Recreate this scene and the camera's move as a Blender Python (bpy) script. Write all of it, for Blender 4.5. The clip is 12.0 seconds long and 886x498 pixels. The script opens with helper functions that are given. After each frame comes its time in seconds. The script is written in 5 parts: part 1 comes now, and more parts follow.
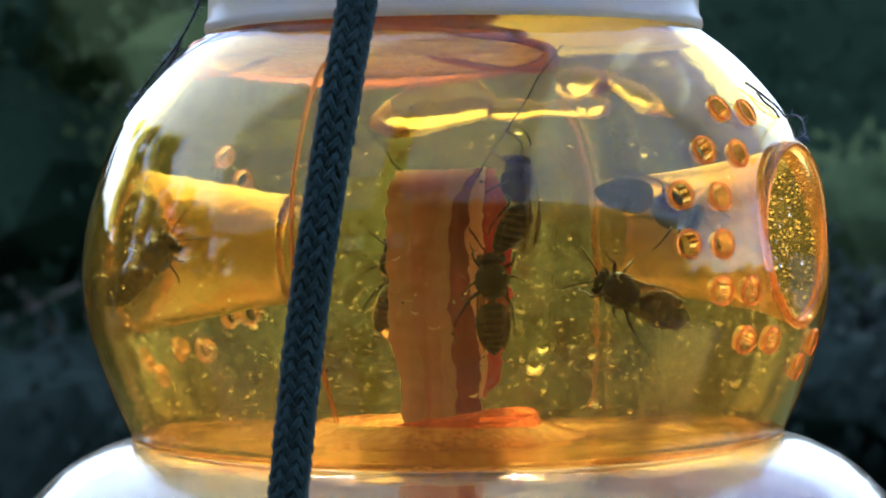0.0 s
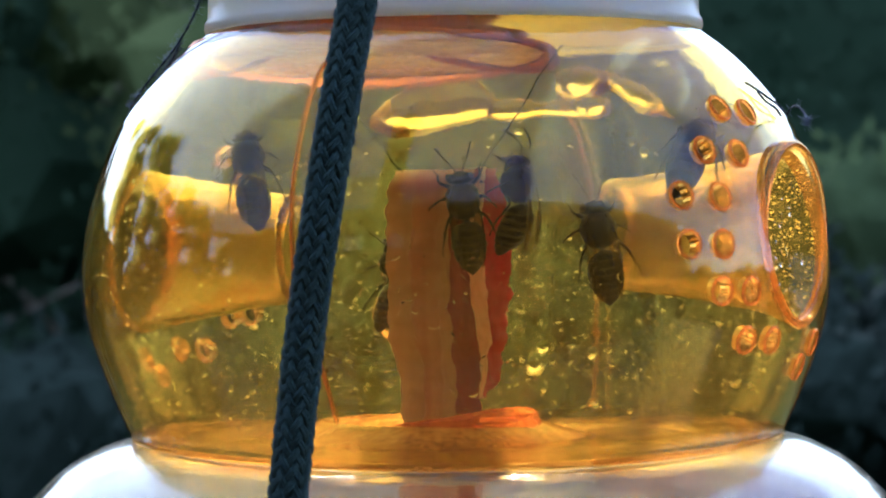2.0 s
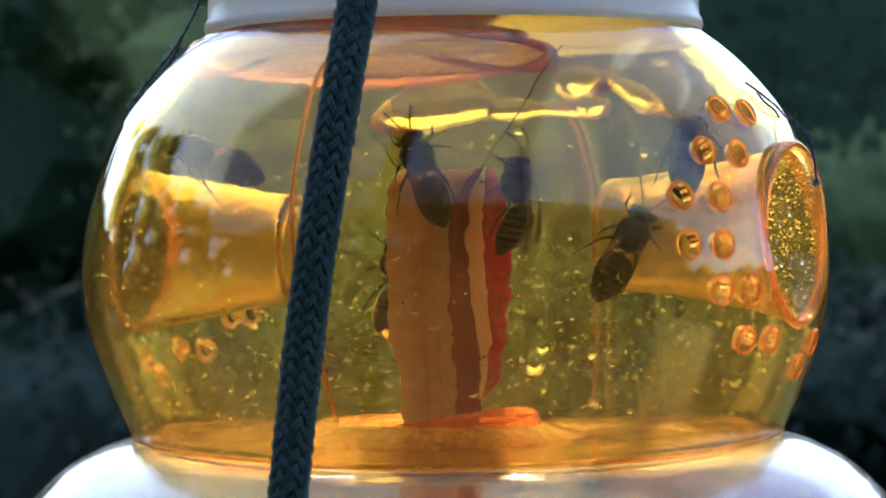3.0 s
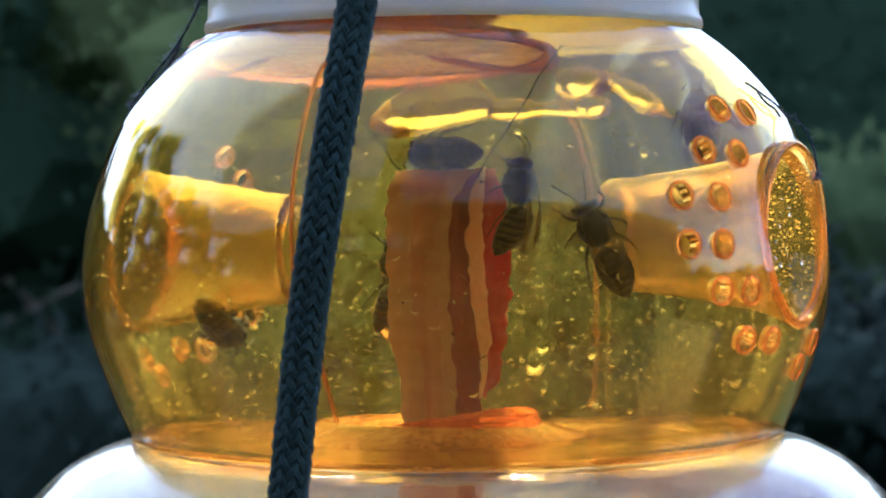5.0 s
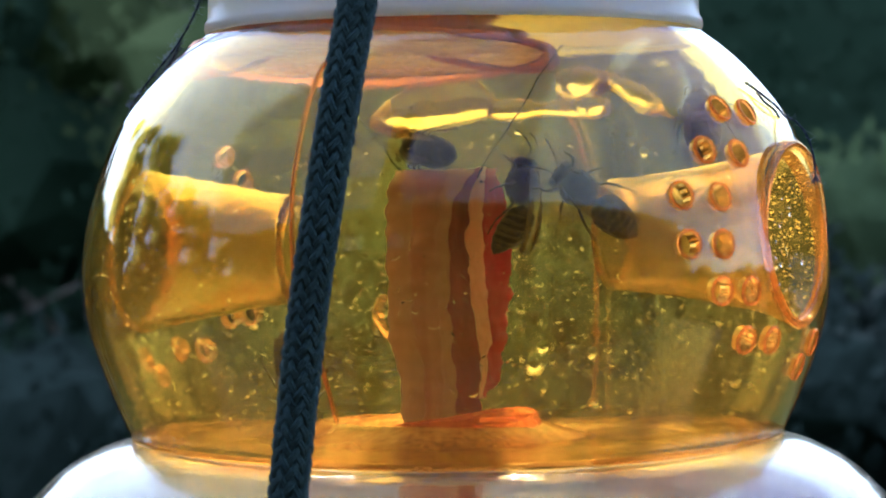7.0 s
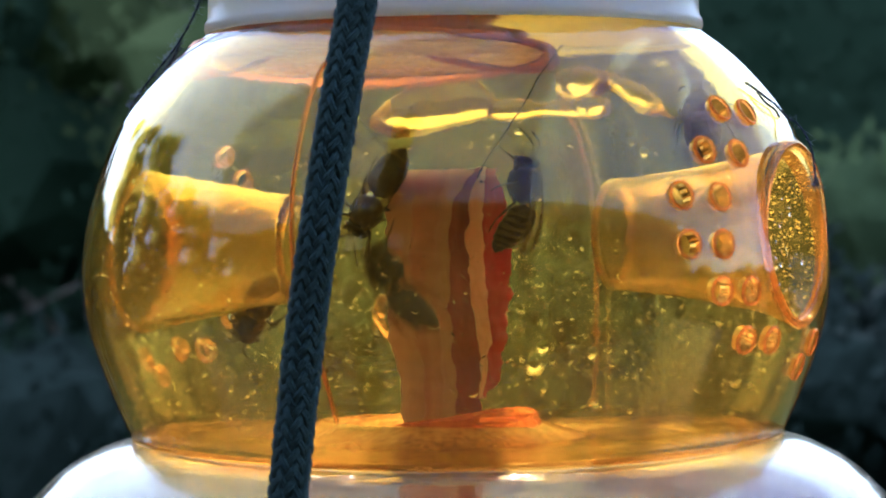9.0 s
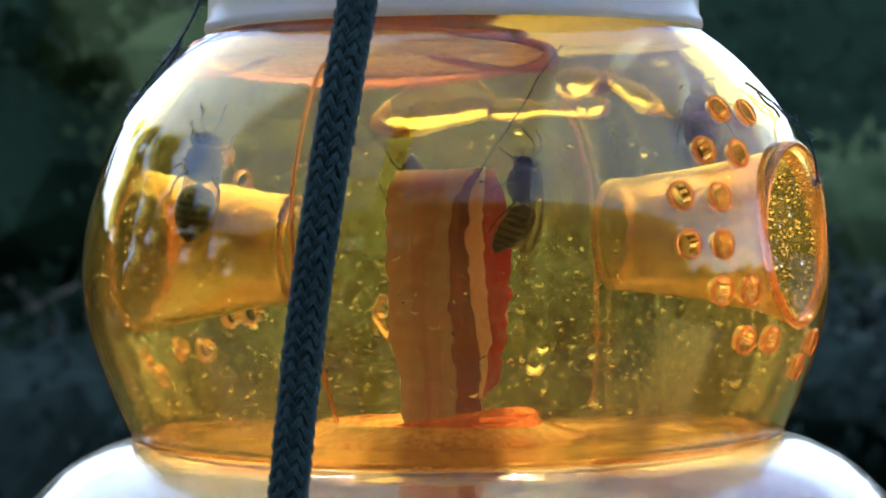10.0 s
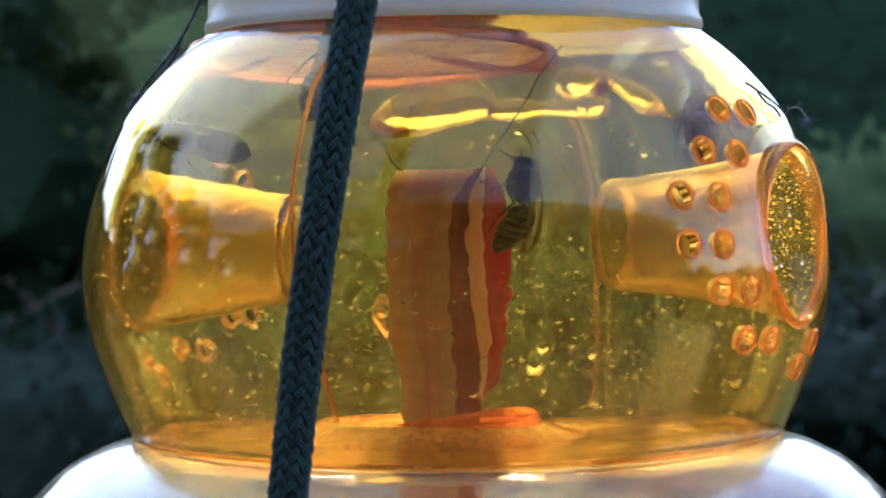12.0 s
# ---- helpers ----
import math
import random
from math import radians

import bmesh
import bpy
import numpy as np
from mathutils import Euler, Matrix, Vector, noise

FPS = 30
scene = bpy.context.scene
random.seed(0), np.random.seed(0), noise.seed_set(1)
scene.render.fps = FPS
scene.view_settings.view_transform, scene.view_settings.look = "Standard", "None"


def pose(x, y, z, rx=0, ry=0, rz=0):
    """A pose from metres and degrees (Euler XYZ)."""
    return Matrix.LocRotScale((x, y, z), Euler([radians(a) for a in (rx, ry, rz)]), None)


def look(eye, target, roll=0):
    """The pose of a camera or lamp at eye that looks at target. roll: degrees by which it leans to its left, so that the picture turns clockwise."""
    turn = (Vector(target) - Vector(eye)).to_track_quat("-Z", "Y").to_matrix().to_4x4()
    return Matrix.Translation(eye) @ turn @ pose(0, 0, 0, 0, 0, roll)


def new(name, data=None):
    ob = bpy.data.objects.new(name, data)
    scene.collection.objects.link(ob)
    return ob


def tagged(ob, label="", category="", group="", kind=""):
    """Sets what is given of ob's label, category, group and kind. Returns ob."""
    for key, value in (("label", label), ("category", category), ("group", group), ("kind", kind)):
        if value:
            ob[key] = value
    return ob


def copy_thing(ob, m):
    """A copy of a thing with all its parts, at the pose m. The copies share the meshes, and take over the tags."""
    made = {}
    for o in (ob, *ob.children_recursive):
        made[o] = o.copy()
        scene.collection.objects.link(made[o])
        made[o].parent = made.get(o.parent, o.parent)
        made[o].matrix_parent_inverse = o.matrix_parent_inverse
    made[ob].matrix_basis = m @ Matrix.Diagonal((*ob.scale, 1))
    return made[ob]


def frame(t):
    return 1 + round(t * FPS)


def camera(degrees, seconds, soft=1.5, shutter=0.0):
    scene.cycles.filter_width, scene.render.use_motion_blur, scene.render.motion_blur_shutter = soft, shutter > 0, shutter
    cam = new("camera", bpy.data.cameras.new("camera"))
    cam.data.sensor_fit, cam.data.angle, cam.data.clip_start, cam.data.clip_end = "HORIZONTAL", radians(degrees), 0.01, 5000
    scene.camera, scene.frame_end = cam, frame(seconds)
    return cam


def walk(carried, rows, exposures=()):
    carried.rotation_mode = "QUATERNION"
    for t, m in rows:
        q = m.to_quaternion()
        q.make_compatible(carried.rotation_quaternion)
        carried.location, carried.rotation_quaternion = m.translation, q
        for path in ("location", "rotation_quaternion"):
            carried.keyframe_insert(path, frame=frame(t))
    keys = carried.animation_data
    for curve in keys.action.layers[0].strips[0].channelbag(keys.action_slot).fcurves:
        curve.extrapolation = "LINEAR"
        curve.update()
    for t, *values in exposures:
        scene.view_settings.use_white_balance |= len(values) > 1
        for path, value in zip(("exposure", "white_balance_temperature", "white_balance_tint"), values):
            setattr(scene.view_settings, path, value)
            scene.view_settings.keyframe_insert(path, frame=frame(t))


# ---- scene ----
# ================= camera =================
EYE = 1.5            # height of the lens over the lawn
DIST = 0.423         # lens to the trap's upright axis
FOC = 5285.0         # focal length in picture units (1568 wide)
U = 0.00008          # one picture unit at the trap's axis, in metres

cam = camera(16.87, 12.0, soft=1.8, shutter=0.4)
cam.data.dof.use_dof = True
cam.data.dof.focus_distance = 0.42
cam.data.dof.aperture_fstop = 66.0
STAND = look((0, -DIST, EYE), (0, 0, EYE))
walk(cam, [(0.0, STAND), (12.0, STAND)], exposures=[(0.0, 1.83, 4720, 11), (12.0, 1.83, 4720, 11)])

# ================= world and sun =================
world = bpy.data.worlds.new("world")
scene.world = world
world.use_nodes = True
wn = world.node_tree
sky = wn.nodes.new("ShaderNodeTexSky")
sky.sky_type = "NISHITA"
sky.sun_disc = False
SUN_ELEV, SUN_TURN = 35.0, 3.0      # degrees; the turn is from +y towards +x
sky.sun_elevation = radians(SUN_ELEV)
sky.sun_rotation = radians(SUN_TURN)
sky.dust_density = 0.5
sky.ozone_density = 1.0
wn.nodes["Background"].inputs["Strength"].default_value = 0.042
wn.links.new(sky.outputs["Color"], wn.nodes["Background"].inputs["Color"])
# an even veil of thin white cloud over the blue
veil = wn.nodes.new("ShaderNodeBackground")
veil.inputs["Color"].default_value = (0.96, 0.97, 1.0, 1)
veil.inputs["Strength"].default_value = 0.74
both_skies = wn.nodes.new("ShaderNodeAddShader")
wn.links.new(wn.nodes["Background"].outputs["Background"], both_skies.inputs[0])
wn.links.new(veil.outputs["Background"], both_skies.inputs[1])
wn.links.new(both_skies.outputs["Shader"], wn.nodes["World Output"].inputs["Surface"])

sun_data = bpy.data.lights.new("sun", "SUN")
sun_data.energy = 1.4
sun_data.angle = radians(0.6)
sun_data.color = (1.0, 0.93, 0.82)
sun = new("sun", sun_data)
e, a = radians(SUN_ELEV), radians(SUN_TURN)
sun_way = Vector((math.sin(a) * math.cos(e), math.cos(a) * math.cos(e), math.sin(e)))
sun.matrix_world = look(sun_way * 20, (0, 0, 0))


# ================= materials =================
def nodes_of(name):
    m = bpy.data.materials.new(name)
    m.use_nodes = True
    nt = m.node_tree
    return m, nt, nt.nodes["Principled BSDF"], nt.nodes["Material Output"]


def noise_tex(nt, scale, detail=4.0, rough=0.55, stretch=None):
    tc = nt.nodes.new("ShaderNodeTexCoord")
    n = nt.nodes.new("ShaderNodeTexNoise")
    n.inputs["Scale"].default_value = scale
    n.inputs["Detail"].default_value = detail
    n.inputs["Roughness"].default_value = rough
    if stretch:
        mp = nt.nodes.new("ShaderNodeMapping")
        mp.inputs["Scale"].default_value = stretch
        nt.links.new(tc.outputs["Object"], mp.inputs["Vector"])
        nt.links.new(mp.outputs["Vector"], n.inputs["Vector"])
    else:
        nt.links.new(tc.outputs["Object"], n.inputs["Vector"])
    return n


def ramp(nt, src, stops):
    r = nt.nodes.new("ShaderNodeValToRGB")
    while len(r.color_ramp.elements) < len(stops):
        r.color_ramp.elements.new(0.5)
    for el, (p, c) in zip(r.color_ramp.elements, stops):
        el.position = p
        el.color = (*c, 1.0) if len(c) == 3 else c
    nt.links.new(src, r.inputs["Fac"])
    return r


def bump(nt, bsdf, src, strength, distance):
    b = nt.nodes.new("ShaderNodeBump")
    b.inputs["Strength"].default_value = strength
    b.inputs["Distance"].default_value = distance
    nt.links.new(src, b.inputs["Height"])
    nt.links.new(b.outputs["Normal"], bsdf.inputs["Normal"])
    return b


def surface(name, dark, light, scale, rough=0.6, bump_s=0.3, bump_d=0.001, detail=5.0, stretch=None, metallic=0.0, lo=0.3, hi=0.7):
    m, nt, p, out = nodes_of(name)
    n = noise_tex(nt, scale, detail, 0.6, stretch)
    r = ramp(nt, n.outputs["Fac"], [(lo, dark), (hi, light)])
    nt.links.new(r.outputs["Color"], p.inputs["Base Color"])
    p.inputs["Roughness"].default_value = rough
    p.inputs["Metallic"].default_value = metallic
    n2 = noise_tex(nt, scale * 4.3, 3.0, 0.6, stretch)
    bump(nt, p, n2.outputs["Fac"], bump_s, bump_d)
    return m


def amber_plastic(name, tint, film_colour, film, rough=0.015, wob=0.1, grime=0.5, misted=False):
    """Clear tinted plastic, with a thin scattering film of dried dirt and mist on it."""
    m, nt, p, out = nodes_of(name)
    nt.nodes.remove(p)
    gl = nt.nodes.new("ShaderNodeBsdfGlass")
    gl.inputs["Color"].default_value = (*tint, 1)
    gl.inputs["IOR"].default_value = 1.49
    gl.inputs["Roughness"].default_value = rough
    n = noise_tex(nt, 90.0, 3.0, 0.5)
    n2 = noise_tex(nt, 1500.0, 2.0, 0.6)
    mixh = nt.nodes.new("ShaderNodeMath")
    mixh.operation = "MULTIPLY_ADD"
    mixh.inputs[1].default_value = 0.12
    nt.links.new(n2.outputs["Fac"], mixh.inputs[0])
    nt.links.new(n.outputs["Fac"], mixh.inputs[2])
    bump(nt, gl, mixh.outputs["Value"], wob, 0.0012)
    if film <= 0:
        nt.links.new(gl.outputs["BSDF"], out.inputs["Surface"])
        return m
    if misted:
        # the tint deepens towards the base and the neck; wall thickness stays even
        tc = nt.nodes.new("ShaderNodeTexCoord")
        sp = nt.nodes.new("ShaderNodeSeparateXYZ")
        nt.links.new(tc.outputs["Object"], sp.inputs["Vector"])
        deep = nt.nodes.new("ShaderNodeMapRange")
        deep.inputs["From Min"].default_value, deep.inputs["From Max"].default_value = -0.0240, 0.0360
        nt.links.new(sp.outputs["Z"], deep.inputs["Value"])
        dye = ramp(nt, deep.outputs["Result"], [(0.0, (0.97, 0.76, 0.34)), (0.10, (0.97, 0.84, 0.48)), (0.30, tint), (0.82, tint), (1.0, (0.98, 0.86, 0.52))])
        nt.links.new(dye.outputs["Color"], gl.inputs["Color"])
    tr = nt.nodes.new("ShaderNodeBsdfTranslucent")
    tr.inputs["Color"].default_value = (*film_colour, 1)
    df = nt.nodes.new("ShaderNodeBsdfDiffuse")
    df.inputs["Color"].default_value = (*[c * 0.7 for c in film_colour], 1)
    both = nt.nodes.new("ShaderNodeMixShader")
    both.inputs["Fac"].default_value = 0.3
    nt.links.new(tr.outputs["BSDF"], both.inputs[1])
    nt.links.new(df.outputs["BSDF"], both.inputs[2])
    g = noise_tex(nt, 380.0 if misted else 160.0, 8.0, 0.72)
    fine = noise_tex(nt, 1300.0, 3.0, 0.6)
    add = nt.nodes.new("ShaderNodeMath")
    add.operation = "MULTIPLY_ADD"
    add.inputs[1].default_value = 0.45
    nt.links.new(fine.outputs["Fac"], add.inputs[0])
    nt.links.new(g.outputs["Fac"], add.inputs[2])
    if misted:
        # drips that have run down and dried
        runs = noise_tex(nt, 420.0, 4.0, 0.65, (1.0, 1.0, 0.09))
        drip = nt.nodes.new("ShaderNodeMath")
        drip.operation = "MULTIPLY_ADD"
        drip.inputs[1].default_value = 0.2
        nt.links.new(runs.outputs["Fac"], drip.inputs[0])
        nt.links.new(add.outputs["Value"], drip.inputs[2])
        shift = nt.nodes.new("ShaderNodeMath")
        shift.operation = "SUBTRACT"
        shift.inputs[1].default_value = 0.10
        nt.links.new(drip.outputs["Value"], shift.inputs[0])
        add = shift
    gr = ramp(nt, add.outputs["Value"], [(0.58, (film * (1 - 0.8 * grime),) * 3), (0.88, (film * (1 + grime * 1.9),) * 3)])
    amount = gr.outputs["Color"]
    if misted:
        # film amount follows depth: thin in front, thick at the rear
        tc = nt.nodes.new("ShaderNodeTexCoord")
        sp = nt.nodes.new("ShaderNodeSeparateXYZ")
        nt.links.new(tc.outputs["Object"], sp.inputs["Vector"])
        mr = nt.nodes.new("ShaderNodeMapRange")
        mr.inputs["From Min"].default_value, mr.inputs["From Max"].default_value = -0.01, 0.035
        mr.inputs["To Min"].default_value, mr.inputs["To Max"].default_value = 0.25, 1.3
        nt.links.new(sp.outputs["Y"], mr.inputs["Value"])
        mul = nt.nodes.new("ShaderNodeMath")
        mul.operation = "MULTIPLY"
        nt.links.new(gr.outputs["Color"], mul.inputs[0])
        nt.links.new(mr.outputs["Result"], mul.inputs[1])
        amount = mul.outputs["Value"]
    mx = nt.nodes.new("ShaderNodeMixShader")
    nt.links.new(amount, mx.inputs["Fac"])
    nt.links.new(gl.outputs["BSDF"], mx.inputs[1])
    nt.links.new(both.outputs["Shader"], mx.inputs[2])
    nt.links.new(mx.outputs["Shader"], out.inputs["Surface"])
    return m


def polished_face(name, tint):
    """The outer skin: tinted where light goes through, colourless where it mirrors."""
    m, nt, p, out = nodes_of(name)
    nt.nodes.remove(p)
    rf = nt.nodes.new("ShaderNodeBsdfRefraction")
    rf.inputs["Color"].default_value = (*tint, 1)
    gs = nt.nodes.new("ShaderNodeBsdfGlossy")
    fr = nt.nodes.new("ShaderNodeFresnel")
    n = noise_tex(nt, 90.0, 3.0, 0.5)
    b = nt.nodes.new("ShaderNodeBump")
    b.inputs["Strength"].default_value = 0.03
    b.inputs["Distance"].default_value = 0.0012
    nt.links.new(n.outputs["Fac"], b.inputs["Height"])
    for s in (rf, gs):
        s.inputs["Roughness"].default_value = 0.004
    for s in (rf, fr):
        s.inputs["IOR"].default_value = 1.49
    for s in (rf, gs, fr):
        nt.links.new(b.outputs["Normal"], s.inputs["Normal"])
    mx = nt.nodes.new("ShaderNodeMixShader")
    nt.links.new(fr.outputs["Fac"], mx.inputs["Fac"])
    nt.links.new(rf.outputs["BSDF"], mx.inputs[1])
    nt.links.new(gs.outputs["BSDF"], mx.inputs[2])
    # the dyed plastic scatters a little of the light
    tr = nt.nodes.new("ShaderNodeBsdfTranslucent")
    tr.inputs["Color"].default_value = (0.95, 0.38, 0.03, 1)
    cloudy = nt.nodes.new("ShaderNodeMixShader")
    cloudy.inputs["Fac"].default_value = 0.024
    nt.links.new(mx.outputs["Shader"], cloudy.inputs[1])
    nt.links.new(tr.outputs["BSDF"], cloudy.inputs[2])
    nt.links.new(cloudy.outputs["Shader"], out.inputs["Surface"])
    return m


AMBER_FACE = polished_face("amber_outer_face", (0.97, 0.80, 0.31))
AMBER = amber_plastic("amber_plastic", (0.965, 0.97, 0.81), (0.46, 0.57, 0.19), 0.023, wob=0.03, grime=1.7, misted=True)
AMBER_TUBE = amber_plastic("amber_tube_plastic", (0.985, 0.86, 0.46), (0.92, 0.52, 0.08), 0.012, wob=0.3)
AMBER_DEEP = amber_plastic("deep_amber_plastic", (0.97, 0.68, 0.34), (0.9, 0.30, 0.06), 0.03, wob=0.1)
AMBER_PLUG = amber_plastic("amber_ring_plastic", (0.84, 0.52, 0.34), (0.34, 0.13, 0.08), 0.16, wob=0.0)
PEACH = amber_plastic("peach_plastic", (0.98, 0.80, 0.48), (1.0, 0.70, 0.40), 0.26, rough=0.05, wob=0.3)
AMBER_FLOOR = amber_plastic("amber_floor_plastic", (0.84, 0.66, 0.25), (0.71, 0.48, 0.085), 0.21, rough=0.06, wob=0.5)
AMBER_TONGUE = amber_plastic("amber_tongue_plastic", (0.98, 0.64, 0.18), (0.9, 0.33, 0.02), 0.25, wob=0.0)
AMBER_COLLAR = amber_plastic("amber_collar_plastic", (0.93, 0.70, 0.32), (0.92, 0.48, 0.07), 0.05, wob=0.04)
AMBER_HAZE = amber_plastic("hazy_amber_plastic", (0.95, 0.74, 0.36), (0.86, 0.56, 0.15), 0.34, wob=0.3)
AMBER_VENT = amber_plastic("amber_vent_plastic", (0.98, 0.70, 0.24), (0.96, 0.44, 0.05), 0.13, wob=0.05)
AMBER_NUB = amber_plastic("amber_nub_plastic", (0.965, 0.63, 0.26), (0.91, 0.37, 0.05), 0.045, wob=0.0)
AMBER_RIM = amber_plastic("amber_rim_plastic", (0.98, 0.78, 0.44), (0.92, 0.36, 0.05), 0.03, wob=0.0)
CLEAR = amber_plastic("clear_plastic", (0.98, 0.95, 0.88), (0.74, 0.60, 0.56), 0.035, wob=0.12)


def water():
    m, nt, p, out = nodes_of("water_drop")
    p.inputs["Base Color"].default_value = (1.0, 0.93, 0.7, 1)
    p.inputs["Transmission Weight"].default_value = 1.0
    p.inputs["IOR"].default_value = 1.36
    p.inputs["Roughness"].default_value = 0.0
    return m


WATER = water()
WATER_AMBER = amber_plastic("water_on_amber", (1.0, 0.84, 0.36), (0.72, 0.45, 0.05), 0.65, rough=0.0, wob=0.0)


def lid_plastic():
    m, nt, p, out = nodes_of("lid_plastic")
    n = noise_tex(nt, 60.0, 5.0, 0.6)
    r = ramp(nt, n.outputs["Fac"], [(0.3, (0.86, 0.85, 0.70)), (0.7, (0.92, 0.90, 0.77))])
    nt.links.new(r.outputs["Color"], p.inputs["Base Color"])
    p.inputs["Roughness"].default_value = 0.16
    tr = nt.nodes.new("ShaderNodeBsdfTranslucent")
    nt.links.new(r.outputs["Color"], tr.inputs["Color"])
    mx = nt.nodes.new("ShaderNodeMixShader")
    mx.inputs["Fac"].default_value = 0.65
    nt.links.new(p.outputs["BSDF"], mx.inputs[1])
    nt.links.new(tr.outputs["BSDF"], mx.inputs[2])
    nt.links.new(mx.outputs["Shader"], out.inputs["Surface"])
    n2 = noise_tex(nt, 900.0, 3.0)
    bump(nt, p, n2.outputs["Fac"], 0.15, 0.0002)
    return m


LID = lid_plastic()


def yarn(name, dark, light, scale):
    m, nt, p, out = nodes_of(name)
    tc = nt.nodes.new("ShaderNodeTexCoord")
    n = noise_tex(nt, scale, 4.0, 0.7)
    r = ramp(nt, n.outputs["Fac"], [(0.3, dark), (0.75, light)])
    nt.links.new(r.outputs["Color"], p.inputs["Base Color"])
    p.inputs["Roughness"].default_value = 0.75
    p.inputs["Specular IOR Level"].default_value = 0.15
    n2 = noise_tex(nt, scale * 2.5, 3.0, 0.7)
    bump(nt, p, n2.outputs["Fac"], 0.5, 0.0002)
    return m


ROPE = yarn("rope_yarn", (0.018, 0.030, 0.024), (0.074, 0.106, 0.074), 2500.0)
ROPE_CORE = yarn("rope_core", (0.004, 0.012, 0.025), (0.008, 0.02, 0.04), 2500.0)
FUZZ = yarn("thread_fluff", (0.10, 0.11, 0.13), (0.22, 0.23, 0.26), 6000.0)
THREAD = yarn("black_thread", (0.008, 0.010, 0.016), (0.03, 0.035, 0.05), 6000.0)


def meat(name, dark, light, scale, rough=0.35, fleck=None):
    m, nt, p, out = nodes_of(name)
    n = noise_tex(nt, scale, 6.0, 0.65, (1.0, 1.0, 0.07))
    r = ramp(nt, n.outputs["Fac"], [(0.32, dark), (0.7, light)])
    colour = r.outputs["Color"]
    if fleck:
        fine = noise_tex(nt, 900.0, 4.0, 0.7)
        spots = ramp(nt, fine.outputs["Fac"], [(0.62, (0, 0, 0)), (0.74, (1, 1, 1))])
        mixed = nt.nodes.new("ShaderNodeMix")
        mixed.data_type = "RGBA"
        nt.links.new(spots.outputs["Color"], mixed.inputs["Factor"])
        nt.links.new(colour, mixed.inputs["A"])
        mixed.inputs["B"].default_value = (*fleck, 1)
        colour = mixed.outputs["Result"]
    nt.links.new(colour, p.inputs["Base Color"])
    p.inputs["Roughness"].default_value = rough
    p.inputs["Subsurface Weight"].default_value = 0.15
    p.inputs["Subsurface Radius"].default_value = (0.002, 0.0008, 0.0004)
    n2 = noise_tex(nt, scale * 3, 4.0, 0.6)
    bump(nt, p, n2.outputs["Fac"], 0.4, 0.0006)
    # a thin slice lets light through
    tr = nt.nodes.new("ShaderNodeBsdfTranslucent")
    nt.links.new(colour, tr.inputs["Color"])
    mx = nt.nodes.new("ShaderNodeMixShader")
    mx.inputs["Fac"].default_value = 0.45
    nt.links.new(p.outputs["BSDF"], mx.inputs[1])
    nt.links.new(tr.outputs["BSDF"], mx.inputs[2])
    nt.links.new(mx.outputs["Shader"], out.inputs["Surface"])
    return m


LEAN_PALE = meat("pale_lean_meat", (0.46, 0.17, 0.085), (0.62, 0.29, 0.14), 200.0)
RIND = meat("bacon_rind", (0.52, 0.26, 0.12), (0.66, 0.38, 0.19), 160.0)
PALE_STREAK = meat("pale_streak_meat", (0.50, 0.21, 0.105), (0.64, 0.33, 0.165), 240.0)
LEAN_DARK = meat("dark_lean_meat", (0.25, 0.035, 0.022), (0.42, 0.08, 0.045), 420.0)
FAT = meat("bacon_fat", (0.84, 0.43, 0.26), (0.94, 0.57, 0.37), 300.0)
LEAN_RED = meat("red_lean_meat", (0.38, 0.007, 0.012), (0.60, 0.04, 0.036), 420.0, 0.3, (0.70, 0.25, 0.20))

CHITIN = surface("black_chitin", (0.008, 0.007, 0.004), (0.028, 0.022, 0.010), 900.0, 0.55, 0.3, 0.0001)
CHITIN_BROWN = surface("brown_chitin", (0.015, 0.011, 0.005), (0.045, 0.032, 0.010), 900.0, 0.5, 0.3, 0.0001)
CHITIN_YELLOW = surface("yellow_chitin", (0.040, 0.031, 0.010), (0.10, 0.076, 0.024), 900.0, 0.5, 0.2, 0.0001)
for mat in (CHITIN, CHITIN_BROWN, CHITIN_YELLOW):
    mat.node_tree.nodes["Principled BSDF"].inputs["Specular IOR Level"].default_value = 0.2
HAIR = surface("wasp_hair", (0.05, 0.04, 0.02), (0.12, 0.10, 0.05), 900.0, 0.6, 0.1, 0.0001)
EYE_MAT = surface("insect_eye", (0.006, 0.005, 0.004), (0.02, 0.016, 0.012), 3000.0, 0.18, 0.3, 0.00005)


def wing_mat():
    m, nt, p, out = nodes_of("insect_wing")
    n = noise_tex(nt, 700.0, 4.0, 0.6, (0.3, 1.5, 1.0))
    r = ramp(nt, n.outputs["Fac"], [(0.4, (0.10, 0.07, 0.025)), (0.65, (0.30, 0.23, 0.10))])
    nt.links.new(r.outputs["Color"], p.inputs["Base Color"])
    p.inputs["Roughness"].default_value = 0.25
    tp = nt.nodes.new("ShaderNodeBsdfTransparent")
    tp.inputs["Color"].default_value = (0.8, 0.7, 0.5, 1)
    mx = nt.nodes.new("ShaderNodeMixShader")
    mx.inputs["Fac"].default_value = 0.8
    nt.links.new(p.outputs["BSDF"], mx.inputs[1])
    nt.links.new(tp.outputs["BSDF"], mx.inputs[2])
    nt.links.new(mx.outputs["Shader"], out.inputs["Surface"])
    return m


WING = wing_mat()


